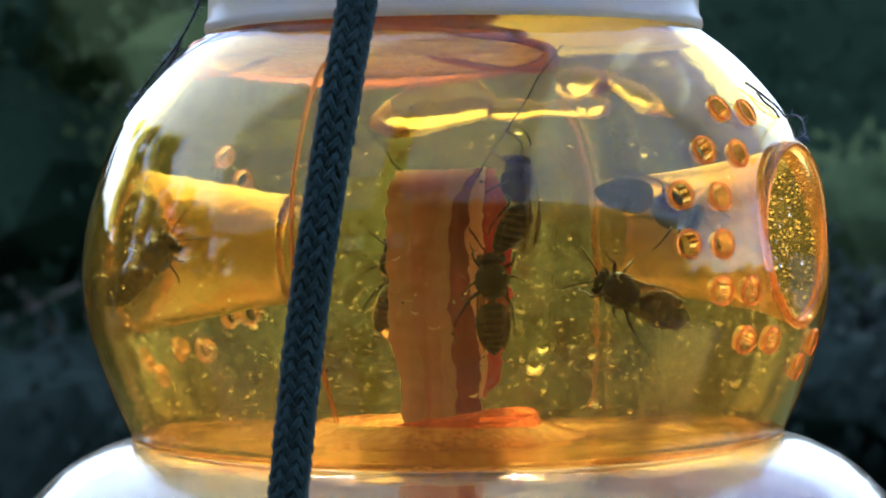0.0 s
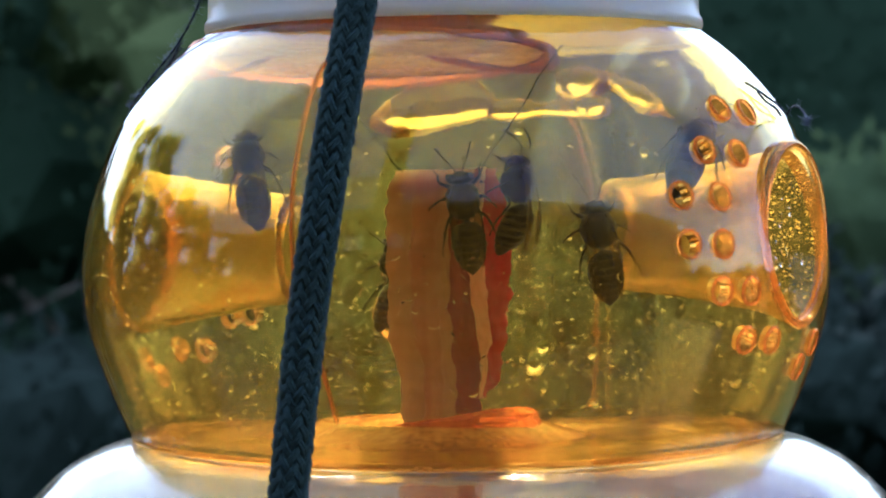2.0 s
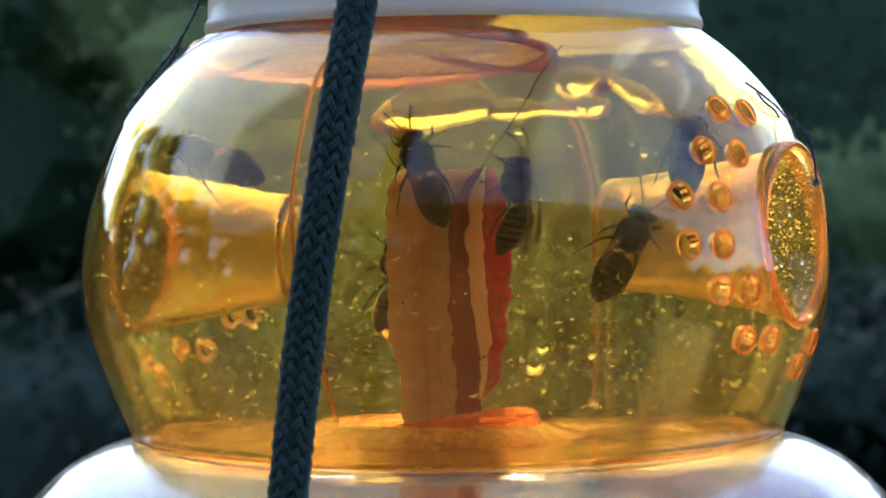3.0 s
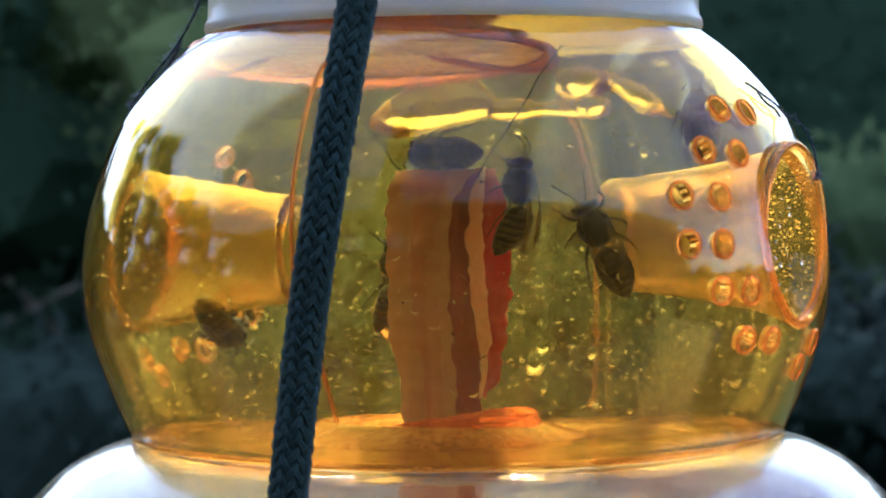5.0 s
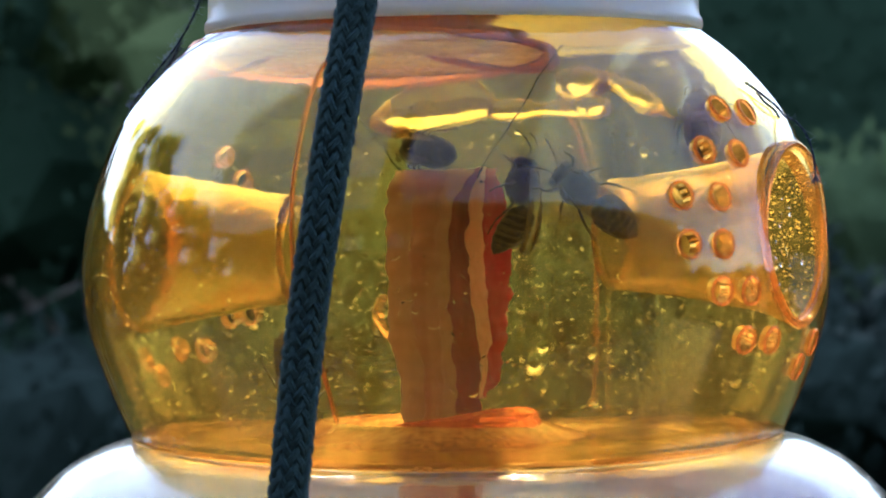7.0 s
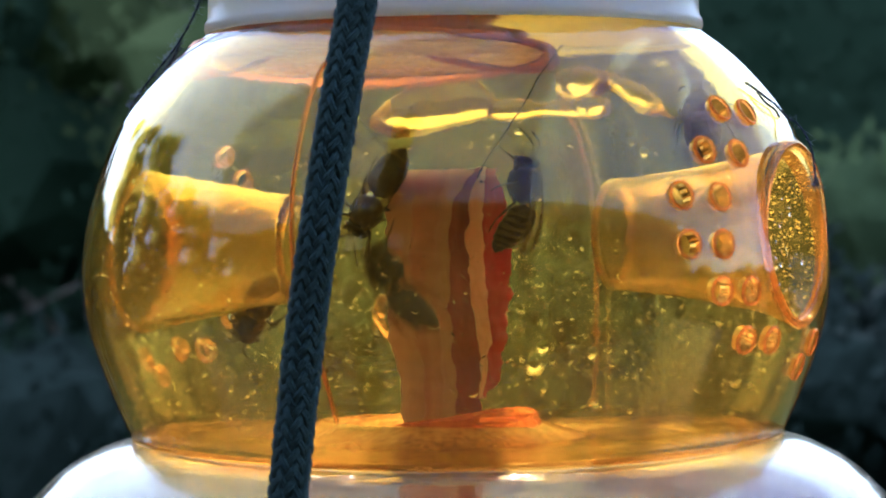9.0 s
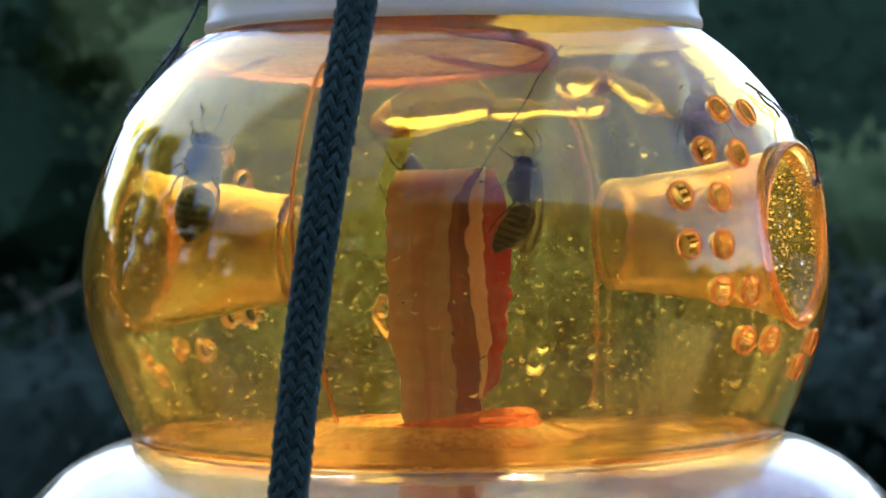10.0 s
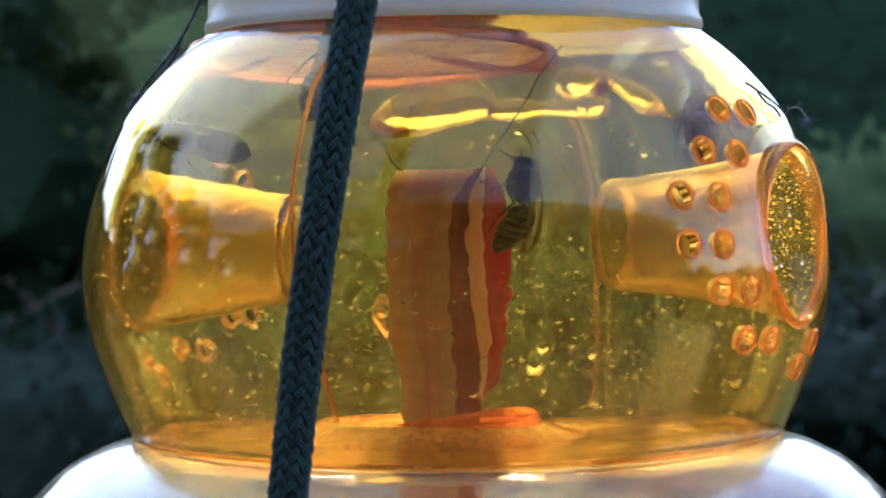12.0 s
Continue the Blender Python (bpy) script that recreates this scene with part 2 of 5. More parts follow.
def foliage(name, dark, light, through_it=0.4):
    m, nt, p, out = nodes_of(name)
    n = noise_tex(nt, 1.6, 3.0, 0.6)
    r = ramp(nt, n.outputs["Fac"], [(0.3, dark), (0.7, light)])
    nt.links.new(r.outputs["Color"], p.inputs["Base Color"])
    p.inputs["Roughness"].default_value = 0.8
    p.inputs["Specular IOR Level"].default_value = 0.02
    # thin leaves let light through
    tr = nt.nodes.new("ShaderNodeBsdfTranslucent")
    nt.links.new(r.outputs["Color"], tr.inputs["Color"])
    mx = nt.nodes.new("ShaderNodeMixShader")
    mx.inputs["Fac"].default_value = through_it
    nt.links.new(p.outputs["BSDF"], mx.inputs[1])
    nt.links.new(tr.outputs["BSDF"], mx.inputs[2])
    nt.links.new(mx.outputs["Shader"], out.inputs["Surface"])
    return m


LEAF = foliage("hedge_leaf", (0.038, 0.054, 0.020), (0.088, 0.108, 0.040))
LEAF_DARK = foliage("blackish_leaf", (0.010, 0.015, 0.012), (0.019, 0.026, 0.021), 0.1)
# darkened leaf colour: puts shade on the far hedge and the left shrubs
LEAF_SHADED = foliage("shaded_leaf", (0.013, 0.024, 0.013), (0.025, 0.041, 0.023), 0.12)
LEAF_LIGHT = foliage("shrub_leaf", (0.045, 0.066, 0.030), (0.09, 0.12, 0.05))
BARK = surface("bark", (0.05, 0.04, 0.03), (0.13, 0.10, 0.07), 18.0, 0.85, 0.8, 0.01)
GRASS = surface("lawn_grass", (0.018, 0.034, 0.012), (0.035, 0.06, 0.02), 9.0, 0.9, 0.8, 0.02)
GRASS.node_tree.nodes["Principled BSDF"].inputs["Specular IOR Level"].default_value = 0.08
def roof_sheet(name, dark, light, through_it):
    """Plastic roofing that lets some daylight through."""
    m, nt, p, out = nodes_of(name)
    n = noise_tex(nt, 5.0, 5.0, 0.6, (3.0, 0.5, 1.0))
    r = ramp(nt, n.outputs["Fac"], [(0.3, dark), (0.7, light)])
    nt.links.new(r.outputs["Color"], p.inputs["Base Color"])
    p.inputs["Roughness"].default_value = 0.5
    tr = nt.nodes.new("ShaderNodeBsdfTranslucent")
    nt.links.new(r.outputs["Color"], tr.inputs["Color"])
    mx = nt.nodes.new("ShaderNodeMixShader")
    mx.inputs["Fac"].default_value = through_it
    nt.links.new(p.outputs["BSDF"], mx.inputs[1])
    nt.links.new(tr.outputs["BSDF"], mx.inputs[2])
    nt.links.new(mx.outputs["Shader"], out.inputs["Surface"])
    return m


ROOF_BOARD = roof_sheet("roof_sheet", (0.31, 0.39, 0.62), (0.39, 0.49, 0.74), 0.49)
CANOPY = roof_sheet("canopy_sheet", (0.43, 0.41, 0.62), (0.52, 0.49, 0.71), 0.76)
# paler copy of the sheet, added to brighten the globe's right-hand reflection
ROOF_PALE = roof_sheet("paler_roof_sheet", (0.46, 0.60, 0.93), (0.56, 0.71, 0.98), 0.62)
OPAL = roof_sheet("opal_sheet", (0.66, 0.66, 0.72), (0.78, 0.77, 0.84), 0.75)
PAVING = surface("paving_slab", (0.06, 0.055, 0.05), (0.11, 0.10, 0.09), 12.0, 0.85, 0.5, 0.004)
DARK_WOOD = surface("dark_wood", (0.03, 0.02, 0.014), (0.07, 0.05, 0.03), 12.0, 0.6, 0.4, 0.003, stretch=(1, 1, 8))
WHITE_PAINT = surface("white_paint", (0.70, 0.71, 0.72), (0.80, 0.80, 0.79), 8.0, 0.45, 0.2, 0.001)


# ================= mesh helpers =================
def link_mesh(name, bm, material, parent=None, label="", smooth=True):
    me = bpy.data.meshes.new(name)
    bm.normal_update()
    bm.to_mesh(me)
    bm.free()
    for mat in (material if isinstance(material, (list, tuple)) else [material]):
        me.materials.append(mat)
    if smooth:
        for p in me.polygons:
            p.use_smooth = True
    ob = new(name, me)
    if parent is not None:
        ob.parent = parent
    if label:
        ob["label"] = label
    return ob


def part(name, bm, material, parent, label="", smooth=True):
    return link_mesh(name, bm, material, parent, label, smooth)


def empty(name, m, label, category, group="", kind=""):
    ob = new(name)
    ob.empty_display_size = 0.01
    ob.matrix_basis = m
    return tagged(ob, label, category, group, kind)


def catmull(pts, n):
    """A smooth line through points, n steps from one to the next."""
    pts = [Vector(p) for p in pts]
    ext = [pts[0] * 2 - pts[1]] + pts + [pts[-1] * 2 - pts[-2]]
    out = []
    for i in range(1, len(ext) - 2):
        p0, p1, p2, p3 = ext[i - 1:i + 3]
        for k in range(n):
            t = k / n
            out.append(0.5 * (2 * p1 + (p2 - p0) * t + (2 * p0 - 5 * p1 + 4 * p2 - p3) * t * t + (3 * p1 - p0 - 3 * p2 + p3) * t ** 3))
    out.append(pts[-1])
    return out


def lathe(profile, segs, closed=True, bm=None, m=None):
    """Turns a line of (radius, height) round the z axis. closed: the line is a loop."""
    bm = bm or bmesh.new()
    m = m or Matrix()
    rings = []
    for r, z in profile:
        if r < 1e-7:
            rings.append([bm.verts.new(m @ Vector((0, 0, z)))])
        else:
            rings.append([bm.verts.new(m @ Vector((r * math.cos(2 * math.pi * i / segs), r * math.sin(2 * math.pi * i / segs), z))) for i in range(segs)])
    n = len(rings)
    for k in range(n if closed else n - 1):
        a, b = rings[k], rings[(k + 1) % n]
        for i in range(segs):
            j = (i + 1) % segs
            quad = [a[i % len(a)], a[j % len(a)], b[j % len(b)], b[i % len(b)]]
            f = list(dict.fromkeys(quad))
            if len(f) > 2:
                bm.faces.new(f)
    bmesh.ops.recalc_face_normals(bm, faces=bm.faces)
    return bm


def shell(profile, thick):
    """A wall: the line and the same line moved inwards, as one loop."""
    pts = [Vector((r, z)) for r, z in profile]
    inner = []
    for i, p in enumerate(pts):
        t = (pts[min(i + 1, len(pts) - 1)] - pts[max(i - 1, 0)]).normalized()
        nrm = Vector((t.y, -t.x))
        inner.append(p + nrm * thick)
    return [tuple(p) for p in pts] + [tuple(p) for p in reversed(inner)]


def tube(path, radius, sides=8, bm=None, taper=None, flat=1.0):
    """A round bar along a line of points."""
    bm = bm or bmesh.new()
    path = [Vector(p) for p in path]
    n = len(path)
    rings = []
    ref = Vector((0.13, -0.98, 0.21)).normalized()
    for i, p in enumerate(path):
        t = (path[min(i + 1, n - 1)] - path[max(i - 1, 0)]).normalized()
        side = t.cross(ref)
        if side.length < 0.05:
            side = t.cross(Vector((0.9, 0.1, 0.4)))
        side.normalize()
        up = side.cross(t).normalized()
        r = radius * (taper(i / (n - 1)) if taper else 1.0)
        rings.append([bm.verts.new(p + side * (r * math.cos(2 * math.pi * k / sides)) + up * (r * flat * math.sin(2 * math.pi * k / sides))) for k in range(sides)])
    for a, b in zip(rings, rings[1:]):
        for k in range(sides):
            j = (k + 1) % sides
            bm.faces.new((a[k], a[j], b[j], b[k]))
    bm.faces.new(list(reversed(rings[0])))
    bm.faces.new(rings[-1])
    bmesh.ops.recalc_face_normals(bm, faces=bm.faces)
    return bm


def ball(bm, centre, size, seg=12, rings=8, turn=None):
    m = Matrix.Translation(centre) @ (turn or Matrix()) @ Matrix.Diagonal((*size, 1))
    bmesh.ops.create_uvsphere(bm, u_segments=seg, v_segments=rings, radius=1.0, matrix=m)
    return bm


def box(bm, lo, hi, bevel=0.0):
    c = [(a + b) / 2 for a, b in zip(lo, hi)]
    d = [b - a for a, b in zip(lo, hi)]
    got = bmesh.ops.create_cube(bm, size=1.0, matrix=Matrix.Translation(c) @ Matrix.Diagonal((*d, 1)))
    if bevel:
        es = list({ed for v in got["verts"] for ed in v.link_edges})
        bmesh.ops.bevel(bm, geom=es, offset=bevel, segments=2, affect="EDGES", profile=0.5)
    return bm


def at(x, y, back=0.0):
    """The place seen at (x, y) of a picture 1568 x 882, on the upright plane that lies `back` metres behind the trap's axis."""
    d = DIST + back
    return Vector(((x - 784) / FOC * d, back, EYE + (441 - y) / FOC * d))


# ================= the trap =================
AXIS_X, AXIS_Y = 807, 470
trap = empty("wasp_trap", Matrix.Translation(at(AXIS_X, AXIS_Y)) @ pose(0, 0, 0, 0, -0.6, 0),
             "amber plastic two-chamber wasp trap with a pale screw lid", "wasp trap")

HALF = [(398, -10), (404, 25), (420, 48), (462, 80), (494, 107), (536, 150), (576, 200), (603, 250), (632, 330), (650, 400), (657, 470),
        (654, 530), (642, 590), (622, 650), (598, 710), (581, 747), (576, 759), (574, 768), (571, 776)]
GLOBE = [(p.x, p.y) for p in catmull([(r * U, (AXIS_Y - y) * U, 0) for r, y in HALF], 5)]


def sag(bm):
    """The joint of the two chambers dips a little to the front and to the rear."""
    for v in bm.verts:
        y = AXIS_Y - v.co.z / U
        w = (y - 690) / 70 if y < 780 else 1 - (y - 800) / 130
        w = max(0.0, min(1.0, w))
        v.co.z -= 22 * U * w * w * (3 - 2 * w) * min(1.0, abs(v.co.y) / (575 * U)) ** 2
    return bm


def globe_radius(z):
    for (r0, z0), (r1, z1) in zip(GLOBE, GLOBE[1:]):
        if z1 <= z <= z0:
            return r0 + (r1 - r0) * (z0 - z) / (z0 - z1)
    return GLOBE[-1][0] if z < 0 else GLOBE[0][0]


def globe_normal(x, y, z):
    k = 0.0005
    s = (globe_radius(z + k) - globe_radius(z - k)) / (2 * k)
    r = math.hypot(x, y)
    return Vector((x / r, y / r, -s)).normalized()


def on_globe(px, py, rear=False, lift=0.0):
    """A point on the globe's wall in the trap's own space, from its place in the picture's units."""
    x0, z0 = (AXIS_X - 784) * U, (441 - AXIS_Y) * U
    y = 0.0
    for k in range(12):
        d = (DIST + y) / FOC
        x, z = (px - 784) * d - x0, (441 - py) * d - z0
        r = globe_radius(z)
        x = max(-r, min(r, x))
        y = math.sqrt(max(r * r - x * x, 0)) * (1 if rear else -1)
    p = Vector((x, y, z))
    return p + globe_normal(*p) * lift


ENTRANCES = [(64.0, 50, 147), (-110.0, 32, 145)]        # turn from the front, height, mouth radius


def entrance_frame(turn, height):
    a = radians(turn)
    way = Vector((math.sin(a), -math.cos(a), 0))
    q = way.to_track_quat("Z", "Y").to_matrix().to_4x4()
    return Matrix.Translation((0, 0, height * U)) @ q


VENTS_FRONT = [(1275, 197), (1322, 204), (1248, 270), (1308, 277), (1207, 350), (1275, 353), (1220, 437), (1280, 437),
               (1277, 520), (1328, 520), (1318, 607), (1363, 608), (1408, 655), (1434, 612)]
VENTS_REAR = [(297, 622), (345, 622), (395, 560), (432, 556), (385, 266), (418, 312), (232, 640), (262, 668)]


def vent_frame(px, py, rear):
    p = on_globe(px, py, rear)
    return Matrix.Translation(p) @ globe_normal(*p).to_track_quat("Z", "Y").to_matrix().to_4x4()


def build_globe():
    bm = sag(lathe(shell(GLOBE, 0.0019), 224))
    me = bpy.data.meshes.new("globe")
    bm.to_mesh(me)
    bm.free()
    body = bpy.data.objects.new("globe", me)
    scene.collection.objects.link(body)
    cut = bmesh.new()
    for turn, height, mouth in ENTRANCES:
        bmesh.ops.create_cone(cut, cap_ends=True, segments=64, radius1=mouth * U, radius2=mouth * U, depth=0.03,
                              matrix=entrance_frame(turn, height) @ Matrix.Translation((0, 0, 0.053)))
    for rear, group in ((False, VENTS_FRONT), (True, VENTS_REAR)):
        for px, py in group:
            bmesh.ops.create_cone(cut, cap_ends=True, segments=20, radius1=21 * U, radius2=21 * U, depth=0.006, matrix=vent_frame(px, py, rear))
    cme = bpy.data.meshes.new("cutter")
    cut.to_mesh(cme)
    cut.free()
    cutter = bpy.data.objects.new("cutter", cme)
    scene.collection.objects.link(cutter)
    mod = body.modifiers.new("holes", "BOOLEAN")
    mod.operation, mod.object, mod.solver = "DIFFERENCE", cutter, "EXACT"
    mod.use_self = True
    deps = bpy.context.evaluated_depsgraph_get()
    holed = bpy.data.meshes.new_from_object(body.evaluated_get(deps))
    bpy.data.objects.remove(cutter)
    bpy.data.objects.remove(body)
    bpy.data.meshes.remove(cme)
    holed.materials.clear()
    holed.materials.append(AMBER_FACE)
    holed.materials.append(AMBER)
    holed.materials.append(AMBER_COLLAR)
    holed.materials.append(AMBER_VENT)
    for p in holed.polygons:
        p.use_smooth = True
        way = Vector((p.center.x, p.center.y, 0)).normalized()
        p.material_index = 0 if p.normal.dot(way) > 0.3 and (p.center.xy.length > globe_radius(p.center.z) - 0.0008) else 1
        if p.center.z < (AXIS_Y - 762) * U and p.center.z < (AXIS_Y - 762 - 20 * (p.center.y / (575 * U)) ** 2) * U:
            p.material_index = 2
        # walls of the vent holes
        mid = p.center
        if abs(p.normal.dot(globe_normal(mid.x, mid.y, mid.z))) < 0.5 and (AXIS_Y - 720) * U < mid.z < (AXIS_Y - 120) * U:
            p.material_index = 3
    holed.set_sharp_from_angle(angle=radians(35))
    ob = new("globe", holed)
    ob.parent = trap
    ob["label"] = "clear amber plastic upper chamber, misted and dirty"
    ob.visible_shadow = False
    return ob


globe = build_globe()


def glassy(ob):
    ob.visible_shadow = False
    return ob


# lower chamber
LOWER = [(520, 784), (548, 776), (568, 770), (598, 774), (634, 787), (692, 819), (746, 869), (802, 938), (855, 1030), (892, 1140), (905, 1280), (880, 1430),
         (810, 1560), (690, 1650), (520, 1690), (300, 1700)]
low = [(p.x, p.y) for p in catmull([(r * U, (AXIS_Y - y) * U, 0) for r, y in LOWER], 5)]
lower = glassy(part("lower_chamber", sag(lathe(shell(low, 0.0014), 144)), CLEAR, trap, "clear bulging lower chamber with pale reflections"))
basin = [(0.0, (AXIS_Y - 1702) * U), (299 * U, (AXIS_Y - 1701) * U), (299 * U, (AXIS_Y - 1719) * U), (0.0, (AXIS_Y - 1719) * U)]
glassy(part("base", lathe(basin, 96, closed=False), CLEAR, trap))

# lid: a lipped ring with a shallow top
lid_line = [(430, 62), (437, 60), (440, 53), (439, 42), (434, 34), (433, 10), (431, -40), (430, -110), (424, -122), (408, -128), (0, -130),
            (0, -112), (400, -112), (412, -100), (416, 30), (418, 54)]
lid = part("lid", lathe([(r * U, (AXIS_Y - y) * U) for r, y in lid_line], 128, closed=False), LID, trap, "pale translucent screw lid with a rounded lip")
for i in range(60):
    a = 2 * math.pi * i / 60
    bm = bmesh.new()
    box(bm, (-0.0004, -0.0004, -0.004), (0.0004, 0.0004, 0.004), 0.0002)
    bm.transform(Matrix.Translation((433 * U * math.cos(a), 433 * U * math.sin(a), (AXIS_Y + 65) * U)) @ pose(0, 0, 0, 0, 0, math.degrees(a)))
    if i % 3 == 0:
        part("grip_rib", bm, LID, lid)
    else:
        bm.free()

# entrance funnels
for k, (turn, height, mouth) in enumerate(ENTRANCES):
    m = entrance_frame(turn, height)
    if k == 0:
        line = [(mouth, 632), (mouth - 9, 618), (mouth - 28, 570), (102, 480), (90, 390), (82, 302)]
    else:
        line = [(mouth, 632), (mouth - 6, 618), (mouth - 17, 570), (112, 480), (95, 390), (83, 302)]
    line = catmull([(r * U, z * U, 0) for r, z in line], 5)
    f = glassy(part("entrance_funnel", lathe(shell([(p.x, p.y) for p in line], -0.0011), 72, m=m), AMBER_TUBE, trap, "tapering orange entrance funnel"))
    fat = 7 if k == 0 else 8
    ring = [((mouth + 2 + fat * math.cos(t)) * U, (631 + fat * math.sin(t)) * U) for t in [2 * math.pi * i / 12 for i in range(12)]]
    glassy(part("rim", lathe(ring, 72, m=m), AMBER_RIM, f, "rounded mouth rim"))
    ring = [((84 + 6 * math.cos(t)) * U, (303 + 6 * math.sin(t)) * U) for t in [2 * math.pi * i / 10 for i in range(10)]]
    glassy(part("inner_lip", lathe(ring, 60, m=m), AMBER_TUBE, f))

# vent sleeves
for rear, group in ((False, VENTS_FRONT), (True, VENTS_REAR)):
    for px, py in group:
        m = vent_frame(px, py, rear)
        loop = [(20.4 * U, -1 * U), (20.2 * U, 3 * U), (21.2 * U, 5.5 * U), (23.2 * U, 5 * U), (25 * U, 1.6 * U), (25.4 * U, 0.5 * U), (23 * U, 0.5 * U)]
        glassy(part("vent_sleeve", lathe(loop, 20, m=m), AMBER_NUB, trap))

# floor of the upper chamber: a shelf with a collared hole
shelf = [(546, 766), (430, 767), (300, 768), (236, 769), (230, 773), (236, 778), (300, 778), (430, 778), (546, 775)]
floor_plate = glassy(part("chamber_floor", sag(lathe([(r * U, (AXIS_Y - y) * U) for r, y in shelf], 96)), AMBER_FLOOR, trap, "orange inner shelf with a round hole"))
collar = [(300, 786), (286, 778), (258, 768), (222, 757), (200, 749), (190, 744), (183, 748), (188, 757), (222, 770), (258, 782), (286, 787)]
glassy(part("collar", lathe([(r * U, (AXIS_Y - y) * U) for r, y in collar], 96, m=Matrix.Translation((-50 * U, 0, 0))), AMBER_HAZE, floor_plate, "hazy amber raised collar"))
# a pointed tongue of plastic left standing on the collar
tongue = catmull([(690, 754, 0), (780, 740, 0), (850, 727, 0), (905, 719, 0), (940, 722, 0), (955, 738, 0), (950, 756, 0), (880, 758, 0), (780, 757, 0), (690, 754, 0)], 5)[:-1]
bm = bmesh.new()
inv = trap.matrix_basis.inverted()
sides = []
for back in (-0.017, -0.0155):
    sides.append([bm.verts.new(inv @ at(p.x, p.y, back + 0.004 * ((p.x - 820) / 130) ** 2)) for p in tongue])
bm.faces.new(sides[0])
bm.faces.new(sides[1][::-1])
for k in range(len(tongue)):
    j = (k + 1) % len(tongue)
    bm.faces.new((sides[0][j], sides[0][k], sides[1][k], sides[1][j]))
bmesh.ops.recalc_face_normals(bm, faces=bm.faces)
glassy(part("tongue", bm, AMBER_TONGUE, floor_plate, "dark orange pointed tongue of plastic", smooth=False))
# tilted ring under the lid
plug = [(326, 12), (331, 8), (329, 2), (324, -8), (314, -11), (306, -8), (308, -2), (314, 8), (320, 12)]
glassy(part("lid_plug", lathe([(r * U, -y * U) for r, y in plug], 96, m=Matrix.Translation((-146 * U, 0, (AXIS_Y - 92) * U)) @ pose(0, 0, 0, -3.7, 0, 0)), AMBER_PLUG, trap, "reddish amber ring under the lid"))
disc = [(0, 2), (300, 2), (308, 0), (300, -3), (0, -3)]
glassy(part("plug_floor", lathe([(r * U, -y * U) for r, y in disc], 72, closed=False, m=Matrix.Translation((-146 * U, 0, (AXIS_Y - 92) * U)) @ pose(0, 0, 0, -3.7, 0, 0)), PEACH, trap, "hazy peach-coloured disc under the lid"))
# two tilted ribs that stand under the disc
for x_off, y_pix, size, lean_x, lean_y, fat in ((45, 92, 134, -8.5, 10.5, 8), (-375, 96, 98, -8.5, -19.0, 6)):
    ring = [((size + fat * math.cos(t)) * U, 0.9 * fat * math.sin(t) * U) for t in [2 * math.pi * i / 10 for i in range(10)]]
    glassy(part("plug_rib", lathe(ring, 64, m=Matrix.Translation((x_off * U, -0.006, (AXIS_Y - y_pix) * U)) @ pose(0, 0, 0, lean_x, lean_y, 0)), AMBER_PLUG, trap, "dark reddish rib under the lid"))
# cloudy lumps of plastic added where the neck refracts bright light
for pts, fat in (([(664, 214, 0.020), (690, 206, 0.022), (730, 192, 0.024), (790, 180, 0.026), (850, 172, 0.026), (878, 168, 0.026)], lambda t: 0.35 + 1.0 * math.sin(math.pi * min(1, 0.12 + 0.8 * t)) ** 1.5),
                 ([(862, 184, 0.022), (900, 184, 0.022), (945, 182, 0.022), (990, 180, 0.020), (1040, 178, 0.018), (1076, 178, 0.016)], lambda t: 0.55 + 0.12 * math.sin(9 * t)),
                 ([(990, 146, 0.020), (1040, 138, 0.018), (1085, 140, 0.014), (1125, 158, 0.010), (1160, 184, 0.006), (1196, 204, 0.003)], lambda t: 0.62 + 0.2 * math.sin(11 * t) - 0.3 * t)):
    line = catmull([at(*p) for p in pts], 8)
    bm = tube([trap.matrix_basis.inverted() @ p for p in line], 0.0031, 18, taper=fat, flat=0.7)
    for v in bm.verts:
        v.co += Vector((0, 0.0004, 0.0005)) * noise.noise(v.co * 400)
    glassy(part("neck_lump", bm, AMBER_TUBE, trap, "yellow lump of plastic added for bright refracted light in the neck"))

# mould seams
SEAM = [(1003, 150), (1022, 205), (1040, 270), (1053, 350), (1059, 450), (1060, 560), (1058, 660), (1052, 740)]
for pts, rear, fat, mat in ((SEAM, True, 0.00042, AMBER_DEEP), ([(x + 14 + 12 * (y - 150) / 590, y) for x, y in SEAM], True, 0.00034, AMBER_TUBE),
                            ([(600, 92), (580, 112), (563, 144), (545, 200), (530, 270), (520, 340), (519, 450), (530, 550), (566, 640), (594, 745)], False, 0.00032, AMBER_DEEP)):
    line = [on_globe(x, y, rear, 0.0002) for x, y in pts]
    glassy(part("mould_seam", tube(catmull(line, 6), fat, 8), mat, trap))

# a curl of flash left on the wall
line = [on_globe(x, y, True, -0.0022) for x, y in ((676, 528), (664, 545), (663, 572), (672, 596), (684, 614))]
glassy(part("mould_flash", tube(catmull(line, 6), 0.0006, 8, taper=lambda t: 0.4 + 1.2 * math.sin(math.pi * min(t + 0.1, 1))), AMBER_DEEP, trap, "curl of reddish plastic on the wall"))

